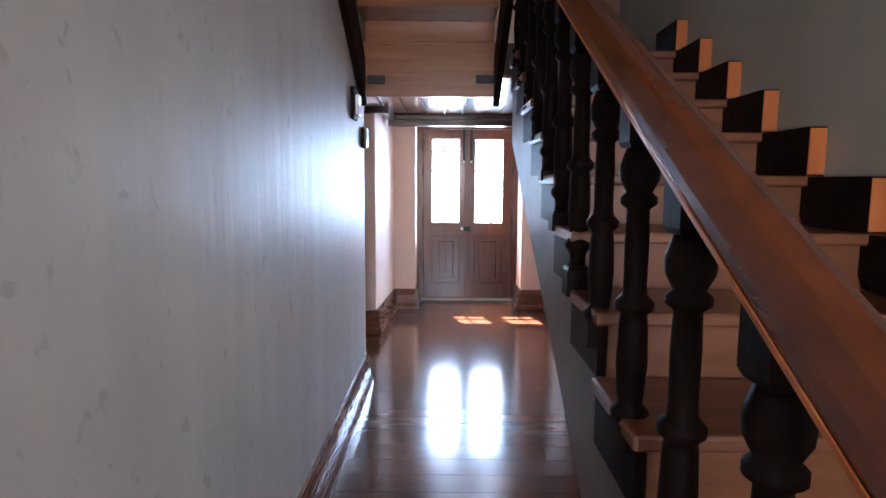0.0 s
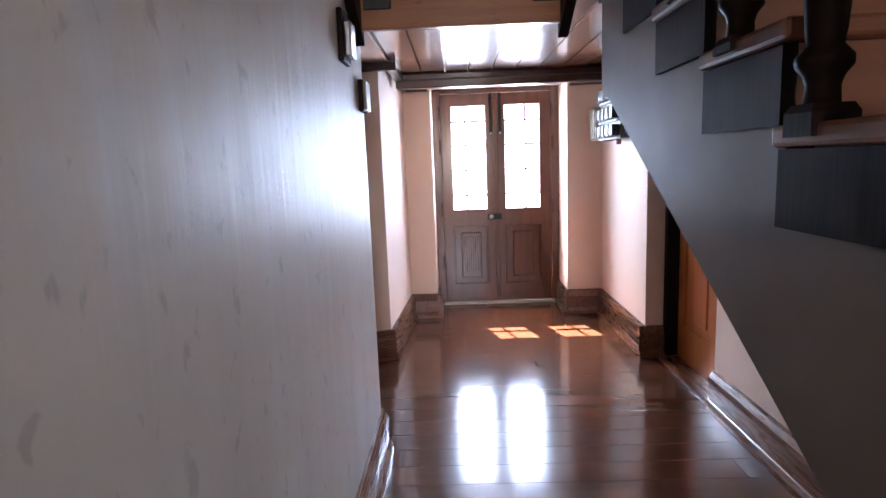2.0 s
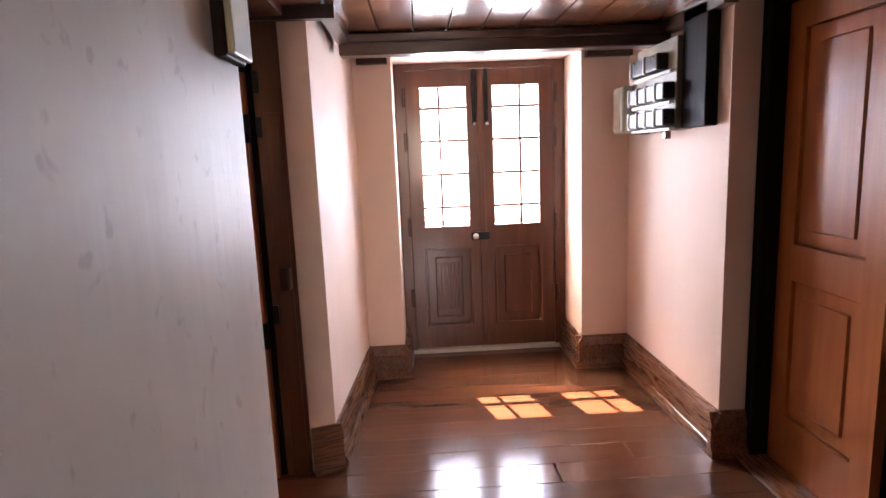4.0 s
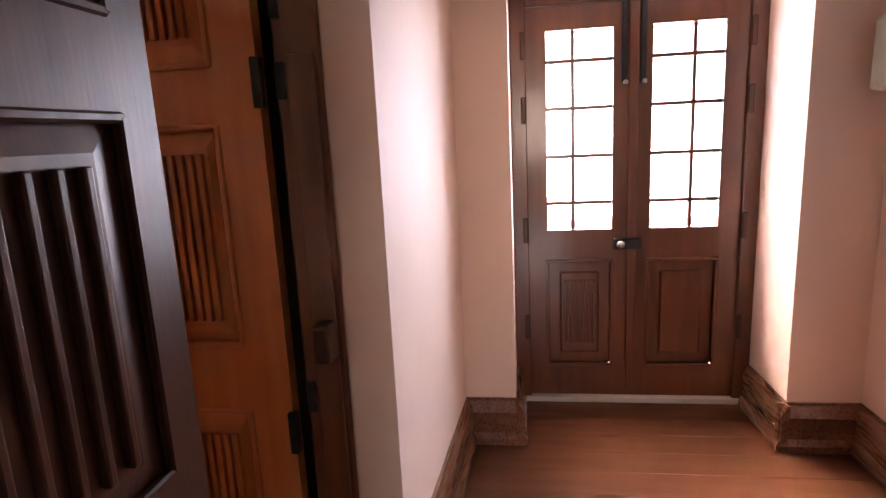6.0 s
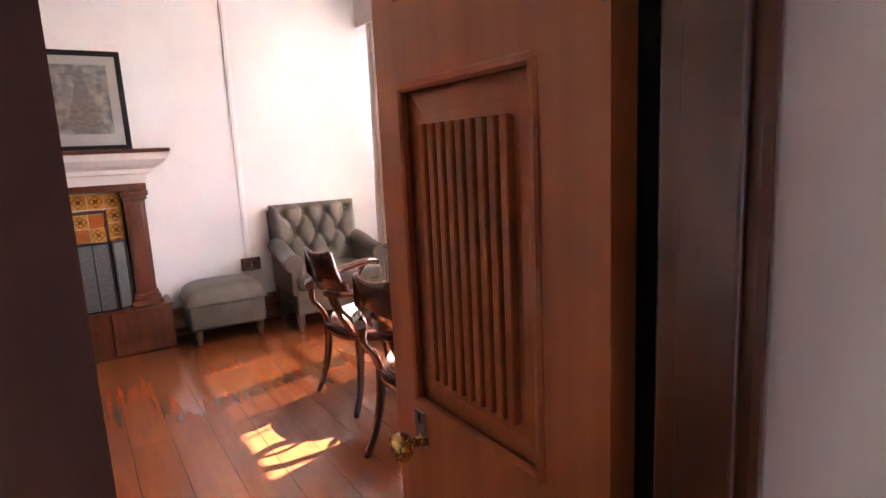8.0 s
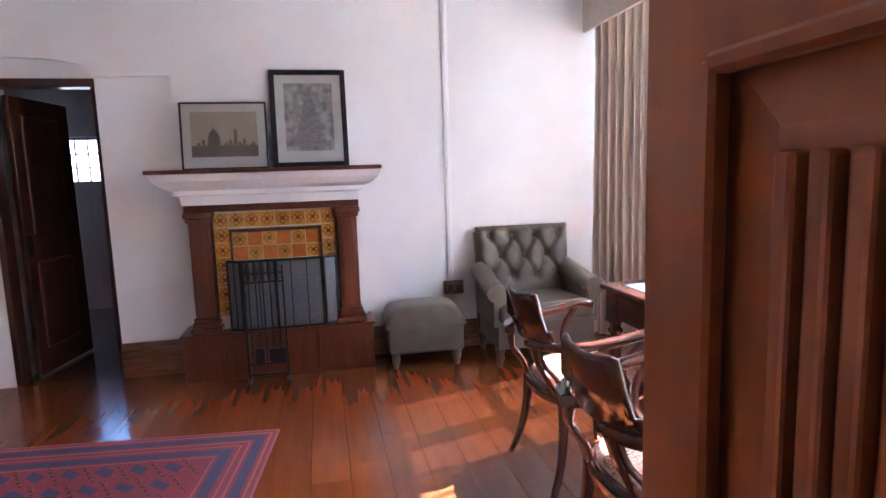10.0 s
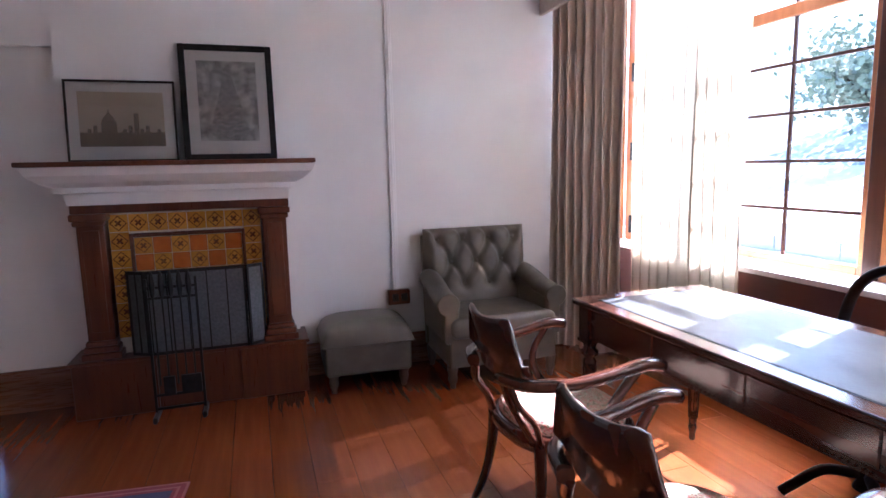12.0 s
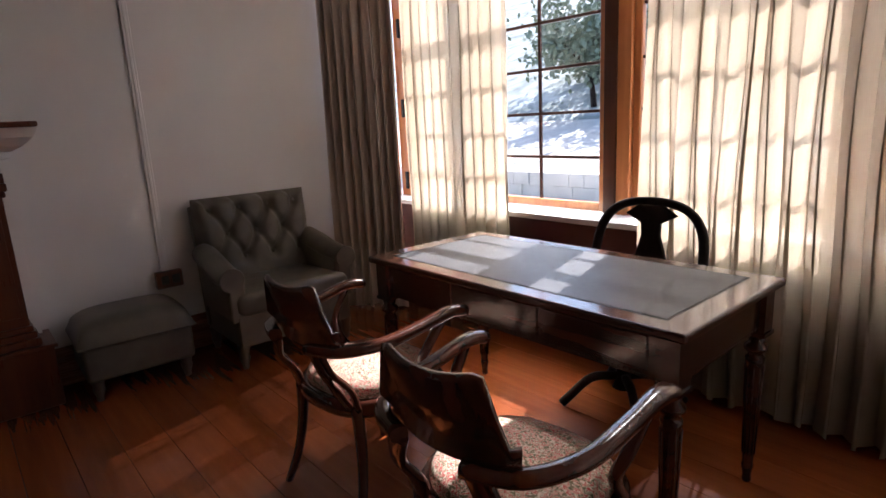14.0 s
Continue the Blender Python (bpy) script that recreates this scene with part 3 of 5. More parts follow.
part("panel", soft(boxes((1.873, 1.888, 5.29, 5.67, 0.25, 0.85), (1.866, 1.88, 5.35, 5.61, 0.31, 0.79)), 0.008, 1), W_LEAF, lf)
part("panel", soft(boxes((1.873, 1.888, 5.29, 5.67, 1.0, 1.85), (1.866, 1.88, 5.35, 5.61, 1.06, 1.79)), 0.008, 1), W_LEAF, lf)
part("threshold", B(1.72, 1.95, 4.97, 5.83, 0.0, 0.02, 0.004), W_SKIRT, sd)

# ---- staircase ----
RISE, RUN, XL, XR = 0.159, 0.286, 0.914, 1.75
Y0, Z0 = 2.349, 1.256          # one tread's front edge and top
stair = thing("staircase", "wooden stair with dark turned balusters and plastered side", "staircase")
lo = lambda y: 0.57 * y - 0.70
top_edge = []
for i in range(-6, 6):
    y, z = Y0 + RUN * i, Z0 + RISE * i
    part("tread", B(XL - 0.025, XR - 0.004, y - 0.03, y + RUN, z - 0.034, z, 0.008), W_TREAD, stair)
    part("riser", boxes((XL + 0.012, XR - 0.004, y, y + 0.02, z - RISE, z - 0.035)), W_TREAD, stair)
    part("step_end", boxes((XL - 0.012, XL + 0.008, y, y + RUN - 0.001, z - RISE, z - 0.036)), W_DARK, stair, "dark step end board")
    top_edge += [(y, z - RISE), (y + RUN, z - RISE)]
ylast = Y0 + RUN * 6
outline = top_edge + [(ylast, lo(ylast))] + [(1.235, 0.0), (Y0 - 6 * RUN, 0.0)]
part("string_panel", prism(bmesh.new(), outline, XL, XL + 0.045, "x"), STRING_PAINT, stair, "brown-grey painted panel below the steps")
part("soffit", prism(bmesh.new(), [(1.25, 0.0), (ylast, lo(ylast)), (ylast, lo(ylast) + 0.03), (1.25, 0.03)], XL + 0.045, XR - 0.003, "x"), PLASTER_SHADED, stair)
# stepped skirting along the wall
outline = []
for i in range(-6, 6):
    y, z = Y0 + RUN * i - 0.02, Z0 + RISE * i
    outline += [(y, z + 0.155), (y + RUN, z + 0.155)]
    # orange slab paints the light caught by each dark skirting step's front end
    part("lit_skirting_end", soft(boxes((XR - 0.056, XR - 0.002, y - 0.006, y - 0.0005, z + 0.004, z + 0.150)), 0.002, 1), W_LEAF, stair)
outline += [(outline[-1][0], Z0 + RISE * 5 - 0.05), (outline[0][0], Z0 - RISE * 6 - 0.05)]
part("wall_skirting", prism(bmesh.new(), outline, XR - 0.056, XR - 0.001, "x"), W_DARK, stair)


def baluster(parent, x, y, z, top):
    """A dark turned post hung below the rail: square head, vase, two collars and a square foot."""
    bm = bmesh.new()
    foot = min(top - 0.66, z + 0.14)
    lathe(bm, [(0.034, z - 0.02), (0.034, foot - 0.012), (0.028, foot)], (x, y, 0), square=True)
    prof = [(0.024, foot), (0.022, top - 0.635), (0.026, top - 0.622), (0.037, top - 0.608), (0.037, top - 0.596), (0.023, top - 0.58), (0.026, top - 0.56), (0.030, top - 0.50), (0.027, top - 0.42), (0.025, top - 0.402), (0.037, top - 0.392), (0.037, top - 0.378), (0.024, top - 0.365), (0.022, top - 0.345),
            (0.023, top - 0.26), (0.021, top - 0.20), (0.034, top - 0.19), (0.034, top - 0.178), (0.024, top - 0.168), (0.036, top - 0.145), (0.038, top - 0.12), (0.030, top - 0.095), (0.026, top - 0.085)]
    lathe(bm, prof, (x, y, 0), n=16)
    lathe(bm, [(0.028, top - 0.085), (0.033, top - 0.075), (0.033, top)], (x, y, 0), square=True)
    return part("baluster", bm, W_DARK, parent)


rail = lambda y: 1.19 + 0.572 * (y - 1.28)      # underside of the handrail
for i in range(-6, 9):
    y = 2.10 + 0.2455 * i
    if y > 4.05:
        continue
    k = math.floor((y - Y0) / RUN)
    baluster(stair, 0.914, y, Z0 + RISE * k, rail(y) + 0.02)
bm = bmesh.new()
prism(bm, [(0.928, 0.0), (0.918, 0.022), (0.918, 0.05), (0.935, 0.092), (0.968, 0.104), (1.001, 0.092), (1.018, 0.05), (1.018, 0.022), (1.008, 0.0)], 0.75, 4.2, "y")
for v in bm.verts:
    v.co.z += rail(v.co.y)
    v.co.x = 0.875 + (v.co.x - 0.918) * 0.76
soft(bm, 0.004, 1)
part("handrail", bm, W_RAIL, stair, "polished red-brown moulded handrail")
part("rail_groove", prism(bmesh.new(), [(0.75, rail(0.75) + 0.012), (4.2, rail(4.2) + 0.012), (4.2, rail(4.2) + 0.020), (0.75, rail(0.75) + 0.020)], 0.8725, 0.875, "x"), W_LEAF, stair)

# upper flight, seen from below
upper = thing("upper_stair_flight", "underside of the upper stair flight with brown boards", "staircase")
part("apron", B(0.0, 0.86, 4.385, 4.42, 1.91, 2.24, 0.004), W_UNDER, upper)
for zz, xx in ((1.985, 0.05), (1.99, 0.72)):
    part("iron_plate", B(xx, xx + 0.11, 4.375, 4.386, zz, zz + 0.05, 0.003, 1), IRON, upper)
for i in range(13):
    y, z = 4.42 - RUN * i, 2.24 + RISE * i
    part("tread", boxes((0.04, 0.83, y - RUN - 0.03, y - 0.001, z + RISE - 0.035, z + RISE)), W_UNDER, upper)
    part("riser", boxes((0.04, 0.83, y - 0.022, y - 0.002, z, z + RISE - 0.036)), W_UNDER, upper)
for x0, x1 in ((0.002, 0.04), (0.83, 0.87)):
    bm = prism(bmesh.new(), [(4.44, 1.86), (4.44, 2.10), (0.5, 2.10 + 0.572 * 3.94 + 0.3), (0.5, 1.86 + 0.572 * 3.94)], x0, x1, "x")
    part("string", bm, W_DARK, upper)


# ---- electric fittings in the hall ----
board = thing("fuse_board", "dark wooden meter board carrying fuses on the cream wall", "fuse board")
part("backboard", B(1.60, 1.66, 5.93, 6.16, 1.50, 2.03, 0.006), W_DARK, board)
part("mounting_plate", B(1.575, 1.66, 6.16, 6.66, 1.495, 1.93, 0.006), METER_CASE, board, "pale grey mounting plate")
part("side_case", B(1.585, 1.66, 6.66, 6.75, 1.49, 1.80, 0.006), BAKELITE, board)
for zz, ys in ((1.555, (6.17, 6.29, 6.40, 6.52)), (1.68, (6.17, 6.29, 6.40, 6.52)), (1.825, (6.25, 6.43))):
    for yy in ys:
        wd = 0.15 if zz > 1.8 else 0.09
        c = part("fuse_carrier", B(1.515, 1.575, yy, yy + wd, zz - 0.038, zz + 0.042, 0.008), BAKELITE, board)
        part("fuse_bridge", soft(boxes((1.508, 1.572, yy + wd, yy + wd + 0.014, zz - 0.045, zz + 0.045), (1.508, 1.520, yy + wd - 0.012, yy + wd, zz - 0.045, zz - 0.034), (1.508, 1.520, yy + wd - 0.012, yy + wd, zz + 0.034, zz + 0.045)), 0.003, 1), CERAMIC, c)
    part("busbar_cover", B(1.545, 1.575, 6.165, 6.655, zz - 0.062, zz - 0.047, 0.003, 1), CERAMIC, board)
part("stub", B(1.60, 1.63, 6.33, 6.37, 1.455, 1.50, 0.003, 1), W_SKIRT, board)
meter = thing("electric_meter", "pale grey electricity meter box on the hall wall", "meter")
part("case", B(1.53, 1.66, 6.76, 6.93, 1.50, 1.77, 0.02, 3), METER_CASE, meter)
part("cover_rib", B(1.524, 1.532, 6.79, 6.90, 1.52, 1.75, 0.003, 1), METER_CASE, meter)
sw = thing("switch_box", "small dark wall switch box with pale front", "switch")
part("back_block", B(0.0, 0.022, 4.44, 4.56, 1.60, 1.73, 0.005), W_DARK, sw)
part("plate", B(0.022, 0.035, 4.445, 4.555, 1.605, 1.725, 0.004), METER_CASE, sw)
sw2 = thing("switch_box", "dark wooden block with steel box below the stair string", "switch")
part("back_block", B(0.0, 0.02, 4.06, 4.20, 1.74, 1.92, 0.005), W_DARK, sw2)
part("box", B(0.02, 0.045, 4.08, 4.18, 1.76, 1.88, 0.006), STEEL, sw2)

# ---- second door in the room's west wall ----
d4 = thing("door_4", "dark panelled door standing open into the next room", "door", kind="structure")
part("frame", soft(boxes((-5.0, -4.86, 3.40, 3.44, 0, 2.10), (-5.0, -4.86, 3.44, 4.10, 2.06, 2.115), (-5.0, -4.88, 4.07, 4.10, 0, 2.06)), 0.004, 1), W_LEAF_DK, d4)
dm = Matrix.Translation((-5.02, 3.46, 0)) @ Matrix.Rotation(radians(-9), 4, "Z")
bm = boxes((-0.68, 0, 0, 0.04, 0.02, 2.03))
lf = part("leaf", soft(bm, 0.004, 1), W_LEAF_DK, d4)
lf.matrix_world = dm
for z0, z1 in ((0.2, 0.85), (1.05, 1.9)):
    part("panel", soft(boxes((-0.52, -0.10, 0.036, 0.05, z0, z1)), 0.01, 1), W_LEAF_DK, lf)
part("latch", B(-0.05, 0.0, 0.04, 0.06, 0.9, 1.05, 0.004), IRON, lf)
structure("window_2", boxes((-7.62, -7.56, 2.78, 2.81, 1.41, 1.92), (-7.62, -7.56, 3.19, 3.22, 1.41, 1.92), (-7.62, -7.56, 2.81, 3.19, 1.41, 1.44), (-7.62, -7.56, 2.81, 3.19, 1.89, 1.92), (-7.6, -7.58, 2.93, 2.945, 1.44, 1.89), (-7.6, -7.58, 3.06, 3.075, 1.44, 1.89), (-7.601, -7.579, 2.81, 3.19, 1.58, 1.595), (-7.601, -7.579, 2.81, 3.19, 1.73, 1.745)), W_LEAF_DK, "small many-paned window of the dark room")
bm = prism(bmesh.new(), [(3.20, 2.16), (3.36, 2.22), (3.55, 2.245), (3.84, 2.238), (4.03, 2.205), (4.11, 2.14), (4.12, 2.12), (4.60, 2.13), (4.60, 3.19), (3.20, 3.19)], -4.868, -4.825, "x")
structure("trim_arch", bm, PLASTER_ROOM, "white plaster arch above the door")

# ---- fireplace ----
structure("chimney_breast", boxes((-4.868, -4.80, 4.60, 5.87, 1.3, RC), (-4.868, -4.80, 4.60, 4.68, 0.3, 1.3), (-4.868, -4.80, 5.80, 5.87, 0.3, 1.3)), PLASTER_ROOM)
fp = thing("fireplace", "fireplace with wooden pilasters, amber tiles and white plaster mantel", "fireplace")
for y0, y1, xf in ((4.58, 5.02, -4.55), (5.49, 5.89, -4.55), (5.02, 5.49, -4.565)):
    part("hearth_plinth", B(-4.86, xf, y0, y1, 0, 0.325, 0.006, 1), W_MANTEL, fp)
part("hearth_top", B(-4.86, -4.535, 4.565, 5.905, 0.325, 0.345, 0.005), W_MANTEL, fp)
for y0, y1 in ((4.66, 4.82), (5.66, 5.82)):
    pil = part("pilaster", soft(boxes((-4.79, -4.61, y0 + 0.01, y1 - 0.01, 0.345, 1.20)), 0.004, 1), W_MANTEL, fp)
    part("pilaster_panel", B(-4.612, -4.60, y0 + 0.035, y1 - 0.035, 0.50, 1.09, 0.004), W_MANTEL, pil)
    for k, (e, z0, z1) in enumerate(((0.035, 0.345, 0.385), (0.022, 0.385, 0.42), (0.012, 0.42, 0.45))):
        part("base_moulding", B(-4.79, -4.60 + e, y0 + 0.01 - e, y1 - 0.01 + e, z0, z1, 0.008, 2), W_MANTEL, pil)
    part("capital", soft(boxes((-4.79, -4.575, y0 - 0.014, y1 + 0.014, 1.145, 1.185), (-4.79, -4.59, y0 - 0.004, y1 + 0.004, 1.115, 1.145)), 0.006, 1), W_MANTEL, pil)
part("frieze", B(-4.79, -4.60, 4.65, 5.83, 1.185, 1.235, 0.004), W_MANTEL, fp)
part("grout_bed", boxes((-4.79, -4.672, 4.82, 5.66, 0.345, 1.185)), GROUT, fp)


def tile(y, z, s, base, motif=True):
    t = part("tile", B(-4.672, -4.664, y + 0.002, y + s - 0.002, z + 0.002, z + s - 0.002, 0.0015, 1), base, fp)
    if motif:
        bm = bmesh.new()
        cy, cz, r, w = y + s / 2, z + s / 2, s * 0.44, s * 0.07
        pts = [(cy + r, cz), (cy, cz + r), (cy - r, cz), (cy, cz - r)]
        q = (r - w) / r
        for k in range(4):
            a, b = pts[k], pts[(k + 1) % 4]
            vs = [a, b, (cy + (b[0] - cy) * q, cz + (b[1] - cz) * q), (cy + (a[0] - cy) * q, cz + (a[1] - cz) * q)]
            bm.faces.new([bm.verts.new((-4.6625, yy, zz)) for yy, zz in vs])
        for a in (0.785, 2.356):
            d = Vector((math.cos(a), math.sin(a))) * s * 0.2
            e = Vector((-d.y, d.x)) * 0.28
            bm.faces.new([bm.verts.new((-4.6622, cy + v.x, cz + v.y)) for v in (d + e, -d + e, -d - e, d - e)])
        part("motif", bm, TILE_BROWN, t)


S = 0.105
for c in range(8):
    tile(4.82 + c * S, 1.068, S, TILE_AMBER)
for r in range(6):
    for yy in (4.82, 5.66 - S):
        tile(yy, 1.068 - (r + 1) * S, S, TILE_AMBER)
rnd = random.Random(4)
for r in range(3):
    for c in range(6):
        tile(4.944 + c * 0.1, 0.933 - r * 0.1, 0.1, TILE_AMBER if (r + c) % 2 == 0 else TILE_ORANGE, (r + c) % 2 == 0 or rnd.random() > 0.6)
part("inner_surround", soft(boxes((-4.672, -4.645, 4.926, 4.944, 0.6, 1.058), (-4.672, -4.645, 5.544, 5.562, 0.6, 1.058), (-4.672, -4.645, 4.944, 5.544, 1.036, 1.058)), 0.004, 1), W_MANTEL, fp)
part("fire_opening", boxes((-4.672, -4.66, 4.95, 5.54, 0.346, 0.77)), SOOT, fp)
# white plaster mantel: cornice that flares out, mitred at both ends
bm = bmesh.new()
prof = [(0.0, 1.235), (0.025, 1.235), (0.035, 1.30), (0.07, 1.305), (0.072, 1.335), (0.12, 1.36), (0.165, 1.40), (0.185, 1.445), (0.0, 1.445)]
rings = []
for d, z in prof:
    rings.append([bm.verts.new(v) for v in ((-4.80, 4.68 - d, z), (-4.575 + d, 4.68 - d, z), (-4.575 + d, 5.80 + d, z), (-4.80, 5.80 + d, z))])
for a, b in zip(rings, rings[1:]):
    for k in range(3):
        bm.faces.new((a[k], a[k + 1], b[k + 1], b[k]))
bm.faces.new(rings[0])
bmesh.ops.recalc_face_normals(bm, faces=bm.faces[:])
part("cornice", bm, WHITE, fp, "flared white plaster cornice")
part("mantel_shelf", B(-4.80, -4.36, 4.485, 5.985, 1.446, 1.472, 0.007), W_MANTEL, fp, "red-brown wooden mantel shelf")

screen = thing("fire_screen", "black folding metal mesh fire screen", "fire screen")
MESHY = mat("grey_wire_mesh", (0.10, 0.105, 0.11), (0.16, 0.165, 0.17), (60, 60, 60), 0.5, 0.3, 4, 0.5)


def screen_panel(a, b, bars):
    m = Matrix.Translation((a[0], a[1], 0.346)) @ Matrix.Rotation(math.atan2(b[1] - a[1], b[0] - a[0]), 4, "Z")
    w = math.hypot(b[0] - a[0], b[1] - a[1])
    p = part("panel_frame", boxes((0, 0.014, -0.007, 0.007, 0, 0.50), (w - 0.014, w, -0.007, 0.007, 0, 0.50), (0.014, w - 0.014, -0.007, 0.007, 0.482, 0.50), (0.014, w - 0.014, -0.007, 0.007, 0.0, 0.018)), IRON, screen)
    p.matrix_world = m
    part("mesh_sheet", boxes((0.014, w - 0.014, -0.002, 0.002, 0.018, 0.482)), MESHY, p)
    for k in range(bars):
        x = w * (k + 1) / (bars + 1)
        part("bar", boxes((x - 0.004, x + 0.004, -0.006, 0.006, 0.018, 0.482)), IRON, p)


screen_panel((-4.60, 4.90), (-4.545, 5.0), 1)
screen_panel((-4.545, 5.005), (-4.545, 5.55), 4)
screen_panel((-4.545, 5.555), (-4.60, 5.65), 0)

tools = thing("fireside_tool_stand", "black iron stand with hanging fire tools", "fire tools")
ty0, ty1, tx = 5.02, 5.28, -4.44
for yy in (ty0, ty1):
    part("post", boxes((tx - 0.007, tx + 0.007, yy - 0.007, yy + 0.007, 0.04, 0.82)), IRON, tools)
    part("foot", soft(boxes((tx - 0.09, tx + 0.09, yy - 0.012, yy + 0.012, 0.0, 0.035)), 0.006, 1), IRON, tools)
for zz in (0.70, 0.76, 0.13, 0.05):
    part("rail", boxes((tx - 0.006, tx + 0.006, ty0, ty1, zz, zz + 0.014)), IRON, tools)
for k in range(5):
    yy = ty0 + 0.035 + k * 0.047
    bm = bmesh.new()
    lathe(bm, [(0.005, 0), (0.005, 0.50), (0.012, 0.53), (0.017, 0.58), (0.012, 0.63), (0.006, 0.66)], (tx + 0.02, yy, 0.20), n=8)
    if k in (1, 3, 4):
        box(bm, tx + 0.012, tx + 0.03, yy - 0.03, yy + 0.03, 0.14, 0.25)
    part("tool", bm, IRON, tools)


# ---- pictures on the mantel ----
def picture(name, label, y0, y1, z1, edge, mount, frame_mat, tint):
    h, w = z1 - 1.474, y1 - y0
    T = thing(name, label, "picture", "prints on the mantel", Matrix.Translation((-4.70, (y0 + y1) / 2, 1.474)) @ Matrix.Rotation(radians(-6), 4, "Y"))
    part("frame", soft(boxes((-0.012, 0.012, -w / 2, -w / 2 + edge, 0, h), (-0.012, 0.012, w / 2 - edge, w / 2, 0, h), (-0.012, 0.012, -w / 2 + edge, w / 2 - edge, 0, edge), (-0.012, 0.012, -w / 2 + edge, w / 2 - edge, h - edge, h)), 0.003, 1), frame_mat, T)
    part("mount", boxes((-0.008, 0.002, -w / 2 + edge, w / 2 - edge, edge, h - edge)), PAPER, T)
    e = edge + mount
    pr = part("print", boxes((0.002, 0.004, -w / 2 + e, w / 2 - e, e + 0.02, h - e)), tint, T)
    part("glass", boxes((0.006, 0.0075, -w / 2 + edge, w / 2 - edge, edge, h - edge)), GLASS, T).visible_shadow = False
    return pr, w, h, e


SEPIA = mat("sepia_print_paper", (0.50, 0.40, 0.28), (0.60, 0.50, 0.37), (8, 8, 8), 0.8, 0.0)
SEPIA_DK = mat("sepia_print_ink", (0.16, 0.12, 0.09), (0.30, 0.24, 0.17), (40, 40, 40), 0.8, 0.0)
pr, w, h, e = picture("framed_print", "framed sepia print of a domed city on a white mount", 4.65, 5.225, 1.94, 0.012, 0.055, IRON, SEPIA)
bm = boxes((0.004, 0.0045, -w / 2 + e, w / 2 - e, e + 0.02, e + 0.10), (0.004, 0.0046, -0.11, -0.03, e + 0.09, e + 0.16), (0.004, 0.0046, 0.06, 0.085, e + 0.08, e + 0.21))
lathe(bm, [(0.036, 0), (0.030, 0.022), (0.014, 0.04), (0.004, 0.055), (0.003, 0.075)], m=Matrix.Translation((0.004, -0.07, e + 0.16)) @ Matrix.Diagonal((0.02, 1, 1, 1)))
for k in range(14):
    yy = -w / 2 + e + 0.01 + k * 0.03
    box(bm, 0.004, 0.0047, yy, yy + 0.02, e + 0.09, e + 0.10 + 0.02 * ((k * 7) % 3))
part("ink", bm, SEPIA_DK, pr)
pr, w, h, e = picture("framed_print", "black-framed grey engraving of a tall rocky peak", 5.255, 5.785, 2.165, 0.036, 0.06, IRON, ENGRAVING)
bm = bmesh.new()
prism(bm, [(-0.10, e + 0.12), (0.10, e + 0.12), (0.06, e + 0.28), (0.03, e + 0.40), (0.0, e + 0.47), (-0.03, e + 0.38), (-0.06, e + 0.26)], 0.004, 0.0046, "x")
lathe(bm, [(0.12, 0), (0.12, 0.001)], m=Matrix.Translation((0.0042, 0, e + 0.08)) @ Matrix.Rotation(radians(90), 4, "Y") @ Matrix.Diagonal((0.4, 1, 0.3, 1)), n=24)
INK = mat("grey_ink", (0.20, 0.19, 0.18), (0.42, 0.40, 0.37), (30, 30, 60), 0.8, 0.0)
part("ink", bm, INK, pr)

# ---- cable duct and socket ----
duct = thing("cable_duct", "white cable duct running up the wall", "cable duct")
part("duct", B(-4.867, -4.85, 6.53, 6.575, 0.545, RC, 0.003, 1), WHITE, duct)
part("rib", B(-4.85, -4.845, 6.545, 6.56, 0.545, RC, 0.002, 1), WHITE, duct)
so = thing("wall_socket", "dark double wall socket on the white wall", "socket")
part("plate", B(-4.867, -4.82, 6.49, 6.645, 0.44, 0.545, 0.005), W_MANTEL, so)
for yy in (6.515, 6.58):
    part("outlet", B(-4.82, -4.812, yy, yy + 0.045, 0.465, 0.52, 0.003, 1), BAKELITE, so)


# ---- bay window ----
SILL, HEAD, TRANS = 0.80, 2.96, 2.22
bay = thing("window_1", "wide orange-brown wooden bay window with horizontal panes", "window", kind="structure")


